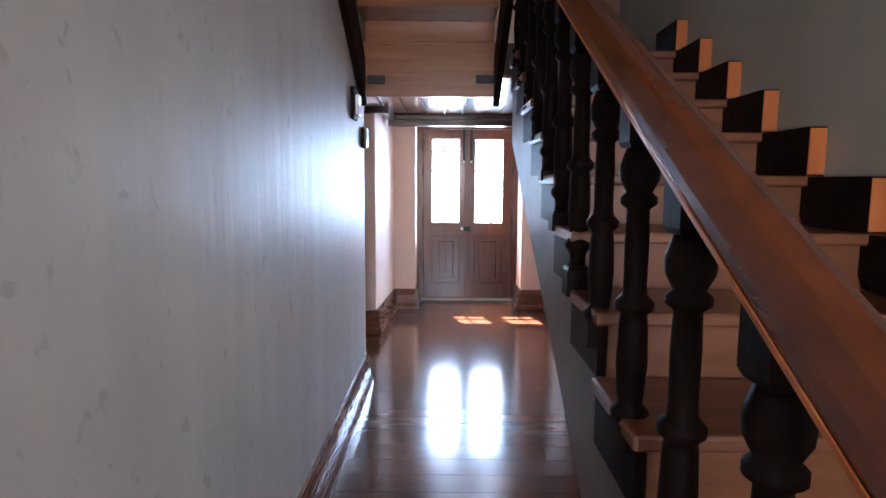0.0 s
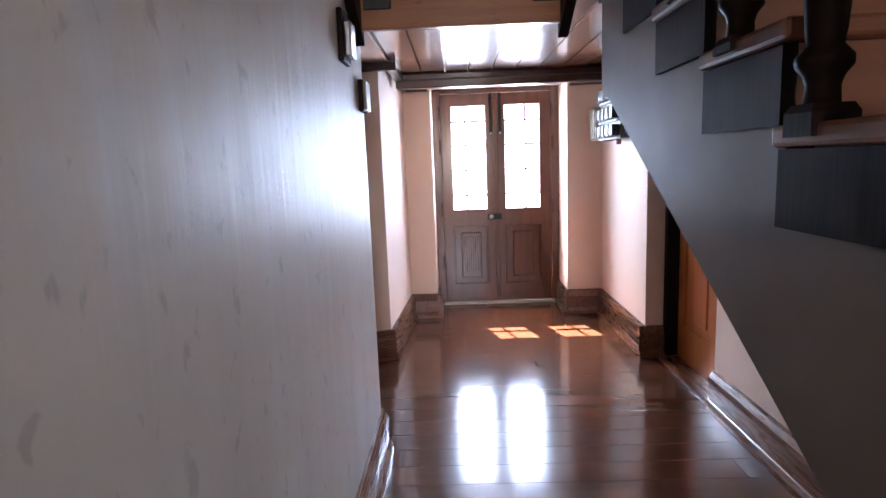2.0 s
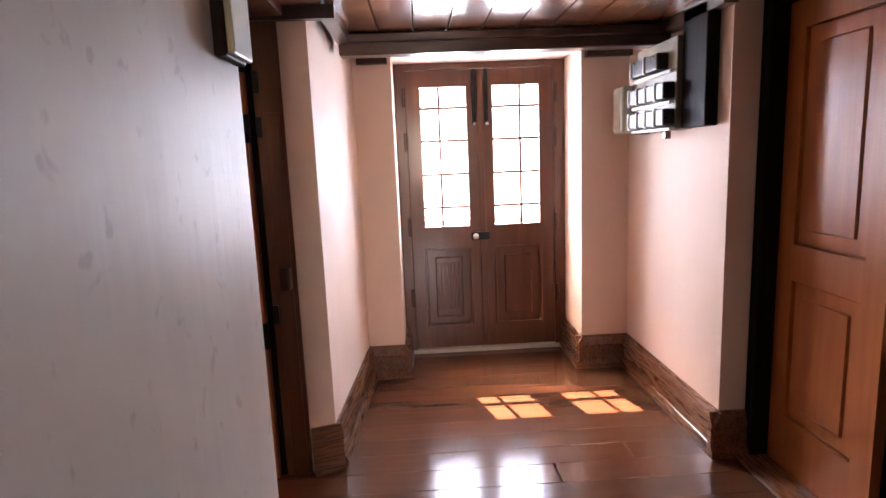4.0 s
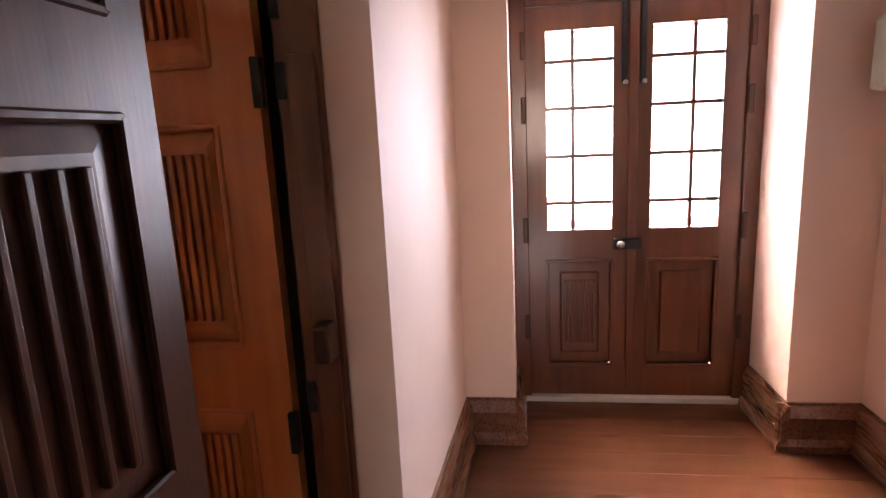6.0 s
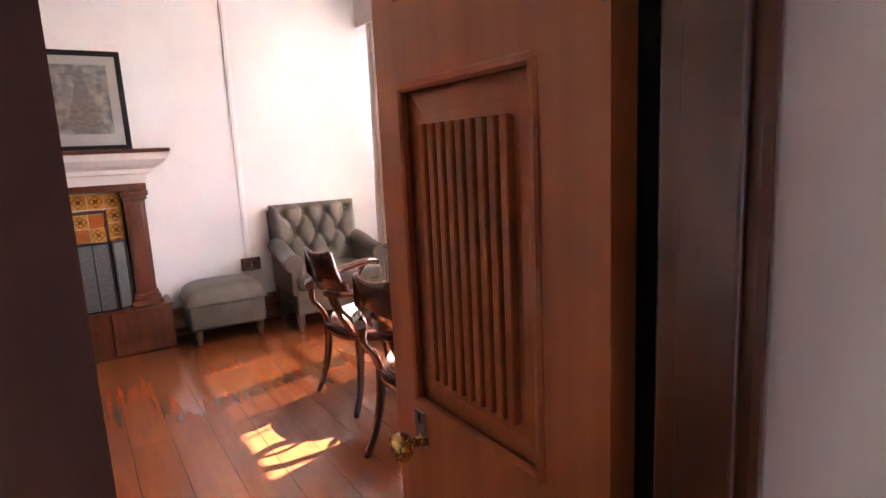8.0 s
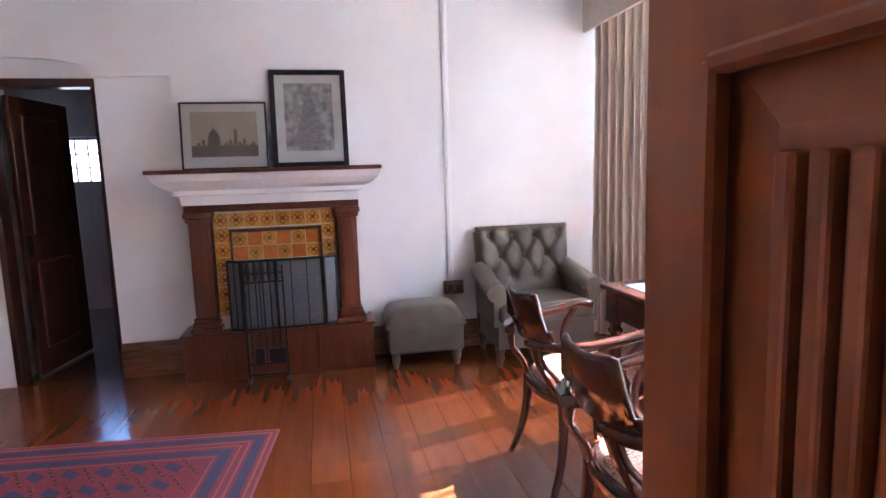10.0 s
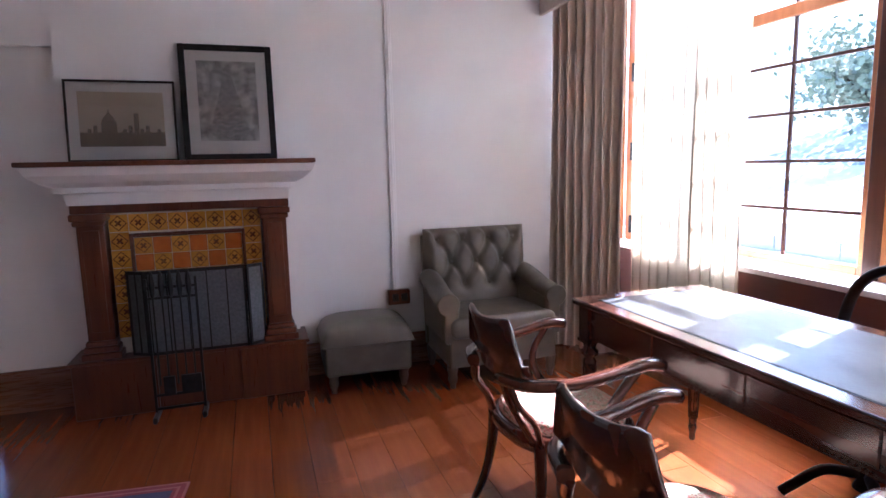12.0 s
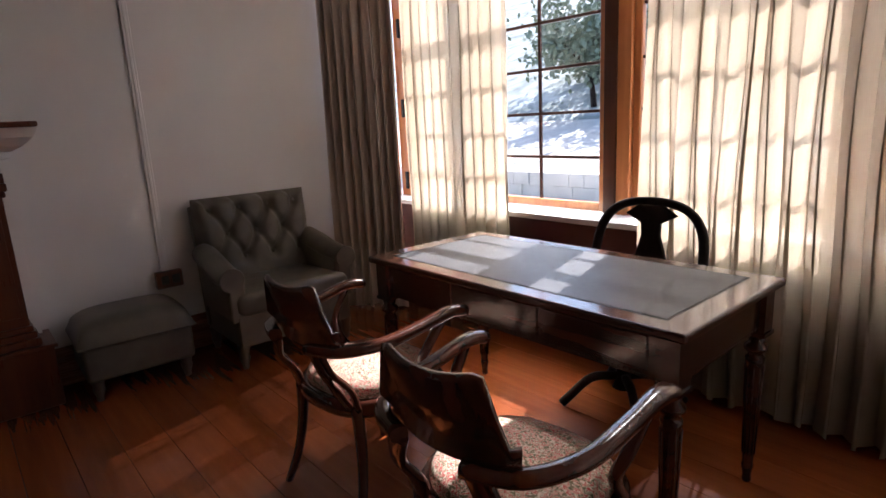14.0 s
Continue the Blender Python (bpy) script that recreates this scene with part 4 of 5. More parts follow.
def casement(x0, x1, cols, fixed_y=8.53):
    """A casement of the front with rows of low wide panes and a top light."""
    f = 0.045
    y0, y1 = fixed_y, fixed_y + 0.045
    c = part("casement", soft(boxes((x0, x0 + f, y0, y1, SILL, HEAD), (x1 - f, x1, y0, y1, SILL, HEAD), (x0 + f, x1 - f, y0, y1, SILL, SILL + 0.05), (x0 + f, x1 - f, y0, y1, HEAD - 0.05, HEAD), (x0 + f, x1 - f, y0, y1, TRANS - 0.035, TRANS + 0.035)), 0.005, 1), W_WIN, bay)
    xs = [x0 + f + (x1 - x0 - 2 * f) * k / cols for k in range(cols + 1)]
    zs = [SILL + 0.05, 1.12, 1.39, 1.66, 1.935, TRANS - 0.035]
    for z in zs[1:-1]:
        part("glazing_bar", B(x0 + f, x1 - f, y0 + 0.01, y1 - 0.01, z - 0.009, z + 0.009, 0.003, 1), W_LEAF_DK, c)
    for x in xs[1:-1]:
        part("glazing_bar", B(x - 0.009, x + 0.009, y0 + 0.011, y1 - 0.011, SILL + 0.05, HEAD - 0.05, 0.003, 1), W_LEAF_DK, c)
    for k in range(cols):
        for a, b in list(zip(zs, zs[1:])) + [(TRANS + 0.035, HEAD - 0.05)]:
            part("pane", boxes((xs[k] + 0.007, xs[k + 1] - 0.007, y0 + 0.02, y0 + 0.024, a + 0.007, b - 0.007)), GLASS, c).visible_shadow = False


for x0, x1, cols in ((-4.74, -4.02, 2), (-3.96, -2.97, 2), (-2.80, -1.81, 2), (-1.64, -0.66, 2)):
    casement(x0, x1, cols)
# left half of one mullion, its shaded side put in as darker wood
part("mullion", B(-2.969, -2.887, 8.500, 8.60, 0.765, HEAD, 0.006), W_LEAF_DK, bay)
for x0, x1 in ((-4.02, -3.96), (-2.887, -2.80), (-1.81, -1.64)):
    part("mullion", B(x0 + 0.001, x1 - 0.001, 8.505, 8.60, 0.765, HEAD, 0.006), W_WIN, bay)
part("corner_post", B(-4.866, -4.742, 8.47, 8.60, 0.765, HEAD, 0.006), W_WIN, bay)
part("side_frame", soft(boxes((-4.95, -4.88, 7.985, 8.03, 0.77, 2.97), (-4.95, -4.88, 8.42, 8.469, 0.77, 2.97), (-4.95, -4.88, 8.03, 8.42, 0.77, 0.83), (-4.95, -4.88, 8.03, 8.42, 2.18, 2.25)), 0.004, 1), W_WIN, bay)
for z in (1.12, 1.39, 1.66, 1.935):
    part("side_bar", boxes((-4.93, -4.90, 8.03, 8.42, z - 0.009, z + 0.009)), W_LEAF_DK, bay)
part("side_pane", boxes((-4.922, -4.918, 8.03, 8.42, 0.83, 2.18)), GLASS, bay).visible_shadow = False
for z in (0.85, 1.42, 2.02):
    part("stay", B(-4.80, -4.77, 8.452, 8.472, z, z + 0.14, 0.005), IRON, bay)
part("sill", B(-4.86, -0.61, 8.27, 8.52, 0.765, 0.798, 0.006), WHITE, bay, "white window sill")


# ---- curtains ----
def curtain(name, label, material, line, ztop, zbot, folds, depth, seed, flare=0.25, rows=26):
    """A pleated cloth hung along a line of two ends, wider and looser at the hem."""
    r = random.Random(seed)
    (x0, y0), (x1, y1) = line
    n = folds * 10
    ph = [r.uniform(-0.8, 0.8) for _ in range(folds + 2)]
    am = [r.uniform(0.55, 1.25) for _ in range(folds + 2)]
    bm = bmesh.new()
    grid = []
    dx, dy = x1 - x0, y1 - y0
    ln = math.hypot(dx, dy)
    nx, ny = -dy / ln, dx / ln
    for j in range(rows + 1):
        v = j / rows
        z = ztop + (zbot - ztop) * v
        row = []
        for i in range(n + 1):
            u = i / n
            k = u * folds
            ki = int(min(k, folds))
            fr = k - ki
            a = am[ki] * (1 - fr) + am[min(ki + 1, folds + 1)] * fr
            p = ph[ki] * (1 - fr) + ph[min(ki + 1, folds + 1)] * fr
            off = depth * a * math.sin(2 * math.pi * k + p + 0.9 * v * p) * (0.6 + flare * 1.6 * v)
            sl = 0.35 * depth * math.sin(4 * math.pi * k + 2.1 * p) * (0.4 + v)
            uu = u + 0.006 * math.sin(9 * v + p * 3)
            row.append(bm.verts.new((x0 + dx * uu + nx * off + dx / ln * sl, y0 + dy * uu + ny * off + dy / ln * sl, z + (0.012 * math.sin(5 * k + p) if j == rows else 0))))
        grid.append(row)
    for a, b in zip(grid, grid[1:]):
        for i in range(n):
            bm.faces.new((a[i], a[i + 1], b[i + 1], b[i])).smooth = True
    T = thing(name, label, "curtain", "bay window curtains")
    part("cloth", bm, material, T)
    bm2 = bmesh.new()
    for i in range(folds):
        u = (i + 0.5) / folds
        lathe(bm2, [(0.014, 0), (0.014, 0.03)], (x0 + dx * u, y0 + dy * u, ztop), n=8)
    part("heading_rings", bm2, BRASS, T)
    return T


curtain("heavy_curtain", "taupe lined curtain hanging in deep folds to the floor", DRAPE, ((-4.83, 7.80), (-4.37, 8.10)), 2.74, 0.02, 8, 0.045, 3)
curtain("sheer_curtain", "cream sheer voile curtain drawn beside the clear panes", SHEER, ((-4.43, 8.20), (-3.40, 8.20)), 2.74, 0.03, 11, 0.040, 5)
curtain("sheer_curtain", "cream sheer voile curtain drawn beside the clear panes", SHEER, ((-2.52, 8.18), (-0.66, 8.15)), 2.74, 0.03, 19, 0.046, 8)
pel = thing("pelmet", "cream cloth pelmet box above the bay window", "pelmet")
part("front", B(-4.86, -0.62, 7.69, 7.72, 2.476, 2.86, 0.008), PELMET, pel)
part("top", boxes((-4.86, -0.62, 7.72, 8.48, 2.83, 2.86)), PELMET, pel)


# ---- armchair and ottoman ----
def cushion_box(w, d, h, r, sub=3, puff=0.0):
    bm = bmesh.new()
    box(bm, -w / 2, w / 2, -d / 2, d / 2, 0, h)
    bmesh.ops.bevel(bm, geom=bm.edges[:], offset=r, segments=4, affect="EDGES", profile=0.5)
    for f in bm.faces:
        f.smooth = True
    return bm


def turned_foot(parent, x, y, h=0.11):
    bm = bmesh.new()
    lathe(bm, [(0.014, 0.0), (0.020, 0.008), (0.017, 0.022), (0.024, 0.04), (0.033, 0.065), (0.027, 0.085), (0.036, h), (0.036, h + 0.02)], (x, y, 0), n=14)
    return part("foot", bm, W_FOOT, parent)


def tufted(w, h, d, nx, nz, deep):
    """A buttoned back: local x across, z up, bulging to +y between the buttons."""
    bm = bmesh.new()
    pts = []
    for r in range(nz):
        off = 0.5 if r % 2 else 0.0
        for c in range(nx):
            u = (c + 0.5 + off * 0.999) / nx
            if u < 0.97:
                pts.append((-w / 2 + w * u, h * (0.30 + 0.56 * r / max(nz - 1, 1))))
    N, M = 56, 44
    grid = []
    for j in range(M + 1):
        row = []
        for i in range(N + 1):
            x, z = -w / 2 + w * i / N, h * j / M
            near = sorted((math.hypot(x - px, z - pz), px, pz) for px, pz in pts)[:2]
            dip = deep * math.exp(-(near[0][0] / 0.040) ** 2)
            fold = 0.0
            for px, pz in pts:
                for sx in (-1, 1):
                    dx, dz = sx * w / nx * 0.5, h * 0.56 / max(nz - 1, 1)
                    tproj = ((x - px) * dx + (z - pz) * dz) / (dx * dx + dz * dz)
                    if 0 <= tproj <= 1:
                        dist = abs((x - px) * dz - (z - pz) * dx) / math.hypot(dx, dz)
                        fold = max(fold, math.exp(-(dist / 0.016) ** 2) * 0.55)
            if z > h * 0.86:
                for px, pz in pts[-nx:]:
                    fold = max(fold, 0.45 * math.exp(-((x - px) / 0.014) ** 2))
            edge = min(1, min(i, N - i) / 5.0, min(j + 8, M - j) / 5.0)
            y = d * (1 - (1 - edge) ** 2) - dip - fold * deep
            row.append(bm.verts.new((x, max(y, -0.01), z)))
        grid.append(row)
    for a, b in zip(grid, grid[1:]):
        for i in range(N):
            bm.faces.new((a[i], a[i + 1], b[i + 1], b[i])).smooth = True
    bmesh.ops.recalc_face_normals(bm, faces=bm.faces[:])
    return bm, pts


def armchair(m):
    """Local +y is the front."""
    A = thing("armchair", "olive-grey leather armchair with buttoned back and rolled arms", "armchair", m=m)
    bm = cushion_box(0.72, 0.66, 0.21, 0.03)
    for v in bm.verts:
        v.co.z += 0.13
    part("seat_base", bm, LEATHER, A)
    bm = cushion_box(0.56, 0.64, 0.13, 0.045)
    for v in bm.verts:
        v.co.z += 0.325 + (0.02 * math.cos(v.co.x * 4.5) if v.co.z > 0.07 else 0)
        v.co.y += 0.06
        if v.co.y > 0.25:
            v.co.x *= 1.26
    part("seat_cushion", bm, LEATHER, A)
    back = Matrix.Translation((0, -0.25, 0.40)) @ Matrix.Rotation(radians(8), 4, "X")
    bm, pts = tufted(0.74, 0.58, 0.085, 4, 3, 0.05)
    bmesh.ops.transform(bm, matrix=back, verts=bm.verts[:])
    bp = part("tufted_back", bm, LEATHER, A)
    for px, pz in pts:
        b = bmesh.new()
        bmesh.ops.create_icosphere(b, subdivisions=2, radius=0.013)
        bmesh.ops.transform(b, matrix=back @ Matrix.Translation((px, 0.034, pz)) @ Matrix.Diagonal((1, 0.5, 1, 1)), verts=b.verts[:])
        part("button", b, LEATHER, bp)
    bm = bmesh.new()
    box(bm, -0.37, 0.37, -0.13, 0.01, -0.26, 0.575)
    bmesh.ops.bevel(bm, geom=bm.edges[:], offset=0.035, segments=3, affect="EDGES")
    bmesh.ops.transform(bm, matrix=back, verts=bm.verts[:])
    for f in bm.faces:
        f.smooth = True
    part("back_shell", bm, LEATHER, A)
    for s in (-1, 1):
        bm = bmesh.new()
        pts2 = [(s * 0.345, -0.26, 0.64), (s * 0.35, -0.10, 0.615), (s * 0.355, 0.10, 0.575), (s * 0.36, 0.27, 0.555), (s * 0.36, 0.33, 0.55)]
        sweep(bm, curve_pts(pts2, 5), (0.145, 0.13), 16, power=1.0)
        arm = part("arm_roll", bm, LEATHER, A)
        bm = bmesh.new()
        prism(bm, [(-0.28, 0.30), (0.325, 0.30), (0.325, 0.55), (0.05, 0.58), (-0.28, 0.63)], s * 0.285, s * 0.385, "x")
        soft(bm, 0.022, 3)
        part("arm_side", bm, LEATHER, A)
        bm = bmesh.new()
        lathe(bm, [(0.066, 0), (0.072, 0.006), (0.066, 0.012)], m=Matrix.Translation((s * 0.36, 0.331, 0.55)) @ Matrix.Rotation(radians(-90), 4, "X"), n=22)
        part("arm_piping", bm, LEATHER, arm)
        part("arm_front", soft(boxes((s * 0.30, s * 0.385, 0.325, 0.342, 0.30, 0.51)), 0.008, 2), LEATHER, A)
    part("front_apron", soft(boxes((-0.355, 0.355, 0.325, 0.345, 0.14, 0.33)), 0.008, 2), LEATHER, A)
    for x in (-0.335, 0.335):
        for y in (-0.28, 0.30):
            turned_foot(A, x, y, 0.13)
    return A


armchair(Matrix.Translation((-4.49, 7.11, 0)) @ Matrix.Rotation(radians(-90 - 1), 4, "Z") @ Matrix.Diagonal((1.03, 0.82, 1, 1)))
ott = thing("ottoman", "olive-grey leather footstool with turned wooden feet", "footstool", m=Matrix.Translation((-4.61, 6.265, 0)) @ Matrix.Rotation(radians(-2), 4, "Z") @ Matrix.Diagonal((0.88, 1, 1, 1)))
bm = cushion_box(0.50, 0.55, 0.20, 0.025)
for v in bm.verts:
    v.co.z += 0.115
part("base", bm, LEATHER, ott)
bm = bmesh.new()
bmesh.ops.create_grid(bm, x_segments=20, y_segments=20, size=0.5)
for v in bm.verts:
    x, y = v.co.x, v.co.y
    e = max(0.0, (1 - abs(2 * x) ** 5) * (1 - abs(2 * y) ** 5))
    v.co = Vector((x * 0.54, y * 0.59, 0.315 + 0.13 * e ** 0.45 + 0.01 * math.cos(3 * x) * math.cos(3 * y)))
for f in bm.faces:
    f.smooth = True
part("top_cushion", bm, LEATHER, ott)
part("seam_piping", soft(boxes((-0.268, 0.268, -0.293, 0.293, 0.306, 0.318)), 0.005, 2), LEATHER, ott)
for x in (-0.2, 0.2):
    for y in (-0.225, 0.225):
        turned_foot(ott, x, y, 0.115)


# ---- desk ----
desk = thing("writing_desk", "dark mahogany writing desk with leather top and fluted legs", "desk", m=Matrix.Translation((-2.47, 7.365, 0)))
DX, DY = 0.75, 0.365
bm = B(-DX, DX, -DY, DY, 0.760, 0.790, 0.009, 3)
part("desktop", bm, W_DESK, desk)
part("leather_inset", boxes((-DX + 0.10, DX - 0.10, -DY + 0.085, DY - 0.085, 0.788, 0.7915)), DESK_LEATHER, desk, "black tooled leather inset")
part("inset_border", boxes((-DX + 0.092, DX - 0.092, -DY + 0.077, -DY + 0.081, 0.788, 0.7912), (-DX + 0.092, DX - 0.092, DY - 0.081, DY - 0.077, 0.788, 0.7912), (-DX + 0.092, -DX + 0.096, -DY + 0.077, DY - 0.077, 0.788, 0.7911), (DX - 0.096, DX - 0.092, -DY + 0.077, DY - 0.077, 0.788, 0.7911)), IRON, desk)
for y in (-DY + 0.045, DY - 0.065):
    part("apron_long", boxes((-DX + 0.07, DX - 0.07, y, y + 0.02, 0.61, 0.76)), W_DESK, desk)
for x in (-DX + 0.045, DX - 0.065):
    part("apron_short", boxes((x, x + 0.02, -DY + 0.07, DY - 0.07, 0.61, 0.76)), W_DESK, desk)
for y, s in ((-DY + 0.045, -1), (DY - 0.045, 1)):
    for x0, x1 in ((-0.62, -0.23), (-0.21, 0.21), (0.23, 0.62)):
        dr = part("drawer_front", soft(boxes((x0, x1, y - 0.006, y + 0.006, 0.635, 0.745)), 0.004, 1), W_DESK, desk)
        bm = bmesh.new()
        for k in range(int((x1 - x0) / 0.02)):
            bmesh.ops.create_icosphere(bm, subdivisions=1, radius=0.004, matrix=Matrix.Translation((x0 + 0.012 + k * 0.02, y + s * 0.004, 0.622)))
        part("beading", bm, W_DESK, dr)
for x, s in ((-DX + 0.05, -1), (DX - 0.05, 1)):
    dr = part("side_panel", soft(boxes((x - 0.006, x + 0.006, -0.27, 0.27, 0.635, 0.745)), 0.004, 1), W_DESK, desk)
    bm = bmesh.new()
    for k in range(27):
        bmesh.ops.create_icosphere(bm, subdivisions=1, radius=0.004, matrix=Matrix.Translation((x + s * 0.004, -0.26 + k * 0.02, 0.622)))
    part("beading", bm, W_DESK, dr)
for x in (-DX + 0.062, DX - 0.062):
    for y in (-DY + 0.062, DY - 0.062):
        bm = bmesh.new()
        lathe(bm, [(0.036, 0.60), (0.036, 0.76)], (x, y, 0), square=True)
        lathe(bm, [(0.041, 0.588), (0.041, 0.602)], (x, y, 0), square=True)
        ring = []
        prof = [(0.012, 0.0), (0.017, 0.01), (0.014, 0.03), (0.019, 0.055), (0.022, 0.07), (0.018, 0.08), (0.020, 0.10), (0.031, 0.48), (0.033, 0.50), (0.022, 0.515), (0.039, 0.53), (0.040, 0.545), (0.026, 0.56), (0.034, 0.588)]
        lathe(bm, prof, (x, y, 0), n=16)
        lg = part("leg", bm, W_DESK, desk)
        for k in range(10):
            a = 2 * math.pi * k / 10
            bm = bmesh.new()
            sweep(bm, [(x + 0.0215 * math.cos(a), y + 0.0215 * math.sin(a), 0.12), (x + 0.031 * math.cos(a), y + 0.031 * math.sin(a), 0.47)], (0.006, 0.006), 6, up=(math.cos(a), math.sin(a), 0))
            part("flute", bm, W_DESK, lg)


# ---- elbow chairs before the desk ----
def elbow_chair():
    """Local +y is the front: a hooped arm rail with a dished back rest."""
    C = thing("elbow_chair", "mahogany elbow chair with floral tapestry seat", "chair", "chairs before the desk")
    # seat rim
    N = 36
    def rim(r, z):
        out = []
        for i in range(N):
            a = 2 * math.pi * i / N
            x, y = math.cos(a), math.sin(a)
            q = 0.26
            rx = q * math.copysign(abs(x) ** 0.75, x) * r * (1 + 0.07 * y)
            ry = 0.045 + q * math.copysign(abs(y) ** 0.8, y) * r * 0.94
            out.append((rx, ry, z))
        return out
    bm = bmesh.new()
    rings = [[bm.verts.new(v) for v in rim(r, z)] for r, z in ((0.92, 0.385), (0.99, 0.385), (1.02, 0.40), (1.02, 0.43), (0.98, 0.446), (0.90, 0.446))]
    for a, b in zip(rings, rings[1:]):
        for i in range(N):
            bm.faces.new((a[i], a[(i + 1) % N], b[(i + 1) % N], b[i])).smooth = True
    bm.faces.new(rings[0][::-1])
    bm.faces.new(rings[-1])
    part("seat_rail", bm, W_CHAIR, C)
    bm = bmesh.new()
    rings = [[bm.verts.new(v) for v in rim(r, z)] for r, z in ((0.90, 0.44), (0.91, 0.462), (0.86, 0.484), (0.72, 0.498), (0.45, 0.508), (0.15, 0.511))]
    for a, b in zip(rings, rings[1:]):
        for i in range(N):
            bm.faces.new((a[i], a[(i + 1) % N], b[(i + 1) % N], b[i])).smooth = True
    bm.faces.new(rings[-1])
    part("seat_pad", bm, TAPESTRY, C, "floral tapestry pad")
    # legs: sabre at the back, tapered turned at the front
    for s in (-1, 1):
        bm = bmesh.new()
        sweep(bm, curve_pts([(s * 0.175, -0.15, 0.43), (s * 0.19, -0.155, 0.27), (s * 0.21, -0.18, 0.12), (s * 0.23, -0.225, 0.0)], 5), [(0.042 - 0.016 * k / 15, 0.046 - 0.018 * k / 15) for k in range(16)], 10, up=(0, 1, 0.1))
        part("back_leg", bm, W_CHAIR, C)
        bm = bmesh.new()
        sweep(bm, curve_pts([(s * 0.19, 0.215, 0.43), (s * 0.197, 0.225, 0.22), (s * 0.205, 0.245, 0.0)], 6), [(0.040 - 0.014 * k / 12, 0.040 - 0.014 * k / 12) for k in range(13)], 10, up=(0, 1, 0.1))
        part("front_leg", bm, W_CHAIR, C)
        # arm: from the back's foot sweeping forward with a scrolled end
        bm = bmesh.new()
        ctrl = [(s * 0.10, -0.275, 0.665), (s * 0.22, -0.225, 0.667), (s * 0.285, -0.10, 0.672), (s * 0.30, 0.06, 0.688), (s * 0.305, 0.19, 0.705), (s * 0.305, 0.265, 0.695)]
        p = curve_pts(ctrl, 5)
        n = len(p)
        sweep(bm, p, [(0.046 + 0.018 * max(0, k / (n - 1) - 0.7) / 0.3, 0.040 + 0.004 * k / n) for k in range(n)], 12)
        part("arm", bm, W_CHAIR, C)
        # curved arm support with a slim turned post beside it
        bm = bmesh.new()
        sweep(bm, curve_pts([(s * 0.30, 0.17, 0.69), (s * 0.285, 0.10, 0.60), (s * 0.255, 0.09, 0.52), (s * 0.245, 0.16, 0.42)], 5), (0.034, 0.030), 10, up=(0, 1, 0.2))
        part("arm_support", bm, W_CHAIR, C)
        # pierced side splats of the back
        bm = bmesh.new()
        sweep(bm, curve_pts([(s * 0.16, -0.165, 0.42), (s * 0.125, -0.20, 0.50), (s * 0.145, -0.245, 0.57), (s * 0.11, -0.265, 0.66)], 5), (0.055, 0.024), 10, up=(0, 1, 0.2))
        sweep(bm, curve_pts([(s * 0.19, -0.155, 0.42), (s * 0.20, -0.185, 0.51), (s * 0.17, -0.235, 0.58), (s * 0.15, -0.26, 0.66)], 5), (0.026, 0.022), 8, up=(0, 1, 0.2))
        part("back_post", bm, W_CHAIR, C)
    # dished crest
    bm = bmesh.new()
    N2 = 18
    cols = []
    for i in range(N2 + 1):
        u = -1 + 2 * i / N2
        a = u * radians(39)
        x, y = 0.30 * math.sin(a), 0.005 - 0.245 * math.cos(a)
        q = min(1, max(0, (abs(u) - 0.62) / 0.30))
        top = 0.868 + 0.05 * u * u - 0.185 * q * q * (3 - 2 * q)
        col = []
        for k, (dz, off) in enumerate(((0.0, -0.012), (0.5, -0.016), (0.93, -0.030), (1.0, -0.022), (1.0, -0.010), (0.93, -0.004), (0.5, 0.008), (0.0, 0.012))):
            z = 0.655 + (top - 0.655) * dz
            rr = off * -1 + 0.03 * dz
            col.append(bm.verts.new((x + math.sin(a) * rr, y - math.cos(a) * rr, z)))
        cols.append(col)
    for a, b in zip(cols, cols[1:]):
        for k in range(8):
            bm.faces.new((a[k], a[(k + 1) % 8], b[(k + 1) % 8], b[k])).smooth = True
    bm.faces.new(cols[0])
    bm.faces.new(cols[-1][::-1])
    bmesh.ops.recalc_face_normals(bm, faces=bm.faces[:])
    part("crest_rail", bm, W_CHAIR, C)
    return C


chair = elbow_chair()
chair.matrix_world = Matrix.Translation((-2.827, 6.67, 0)) @ Matrix.Rotation(radians(4), 4, "Z")
copy_thing(chair, Matrix.Translation((-1.974, 6.573, 0)) @ Matrix.Rotation(radians(4), 4, "Z"))

# ---- desk chair ----
dc = thing("desk_chair", "dark wooden swivel desk chair with hooped back", "chair", m=Matrix.Translation((-2.42, 7.86, 0)) @ Matrix.Rotation(radians(180), 4, "Z"))
bm = bmesh.new()
sweep(bm, curve_pts([(-0.27, -0.10, 0.46), (-0.275, -0.16, 0.66), (-0.25, -0.20, 0.84), (-0.16, -0.22, 0.935), (0, -0.23, 0.96), (0.16, -0.22, 0.935), (0.25, -0.20, 0.84), (0.275, -0.16, 0.66), (0.27, -0.10, 0.46)], 5), (0.040, 0.045), 10, up=(0, 1, 0.3))
part("hoop", bm, W_DARK, dc)
bm = bmesh.new()
prism(bm, [(-0.06, 0.945), (0.06, 0.945), (0.13, 0.90), (0.05, 0.86), (0.045, 0.80), (0.10, 0.62), (0.12, 0.46), (0.07, 0.46), (0.0, 0.70), (-0.07, 0.46), (-0.12, 0.46), (-0.10, 0.62), (-0.045, 0.80), (-0.05, 0.86), (-0.13, 0.90)], -0.225, -0.20, "y")
part("splat", soft(bm, 0.004, 1), W_DARK, dc)
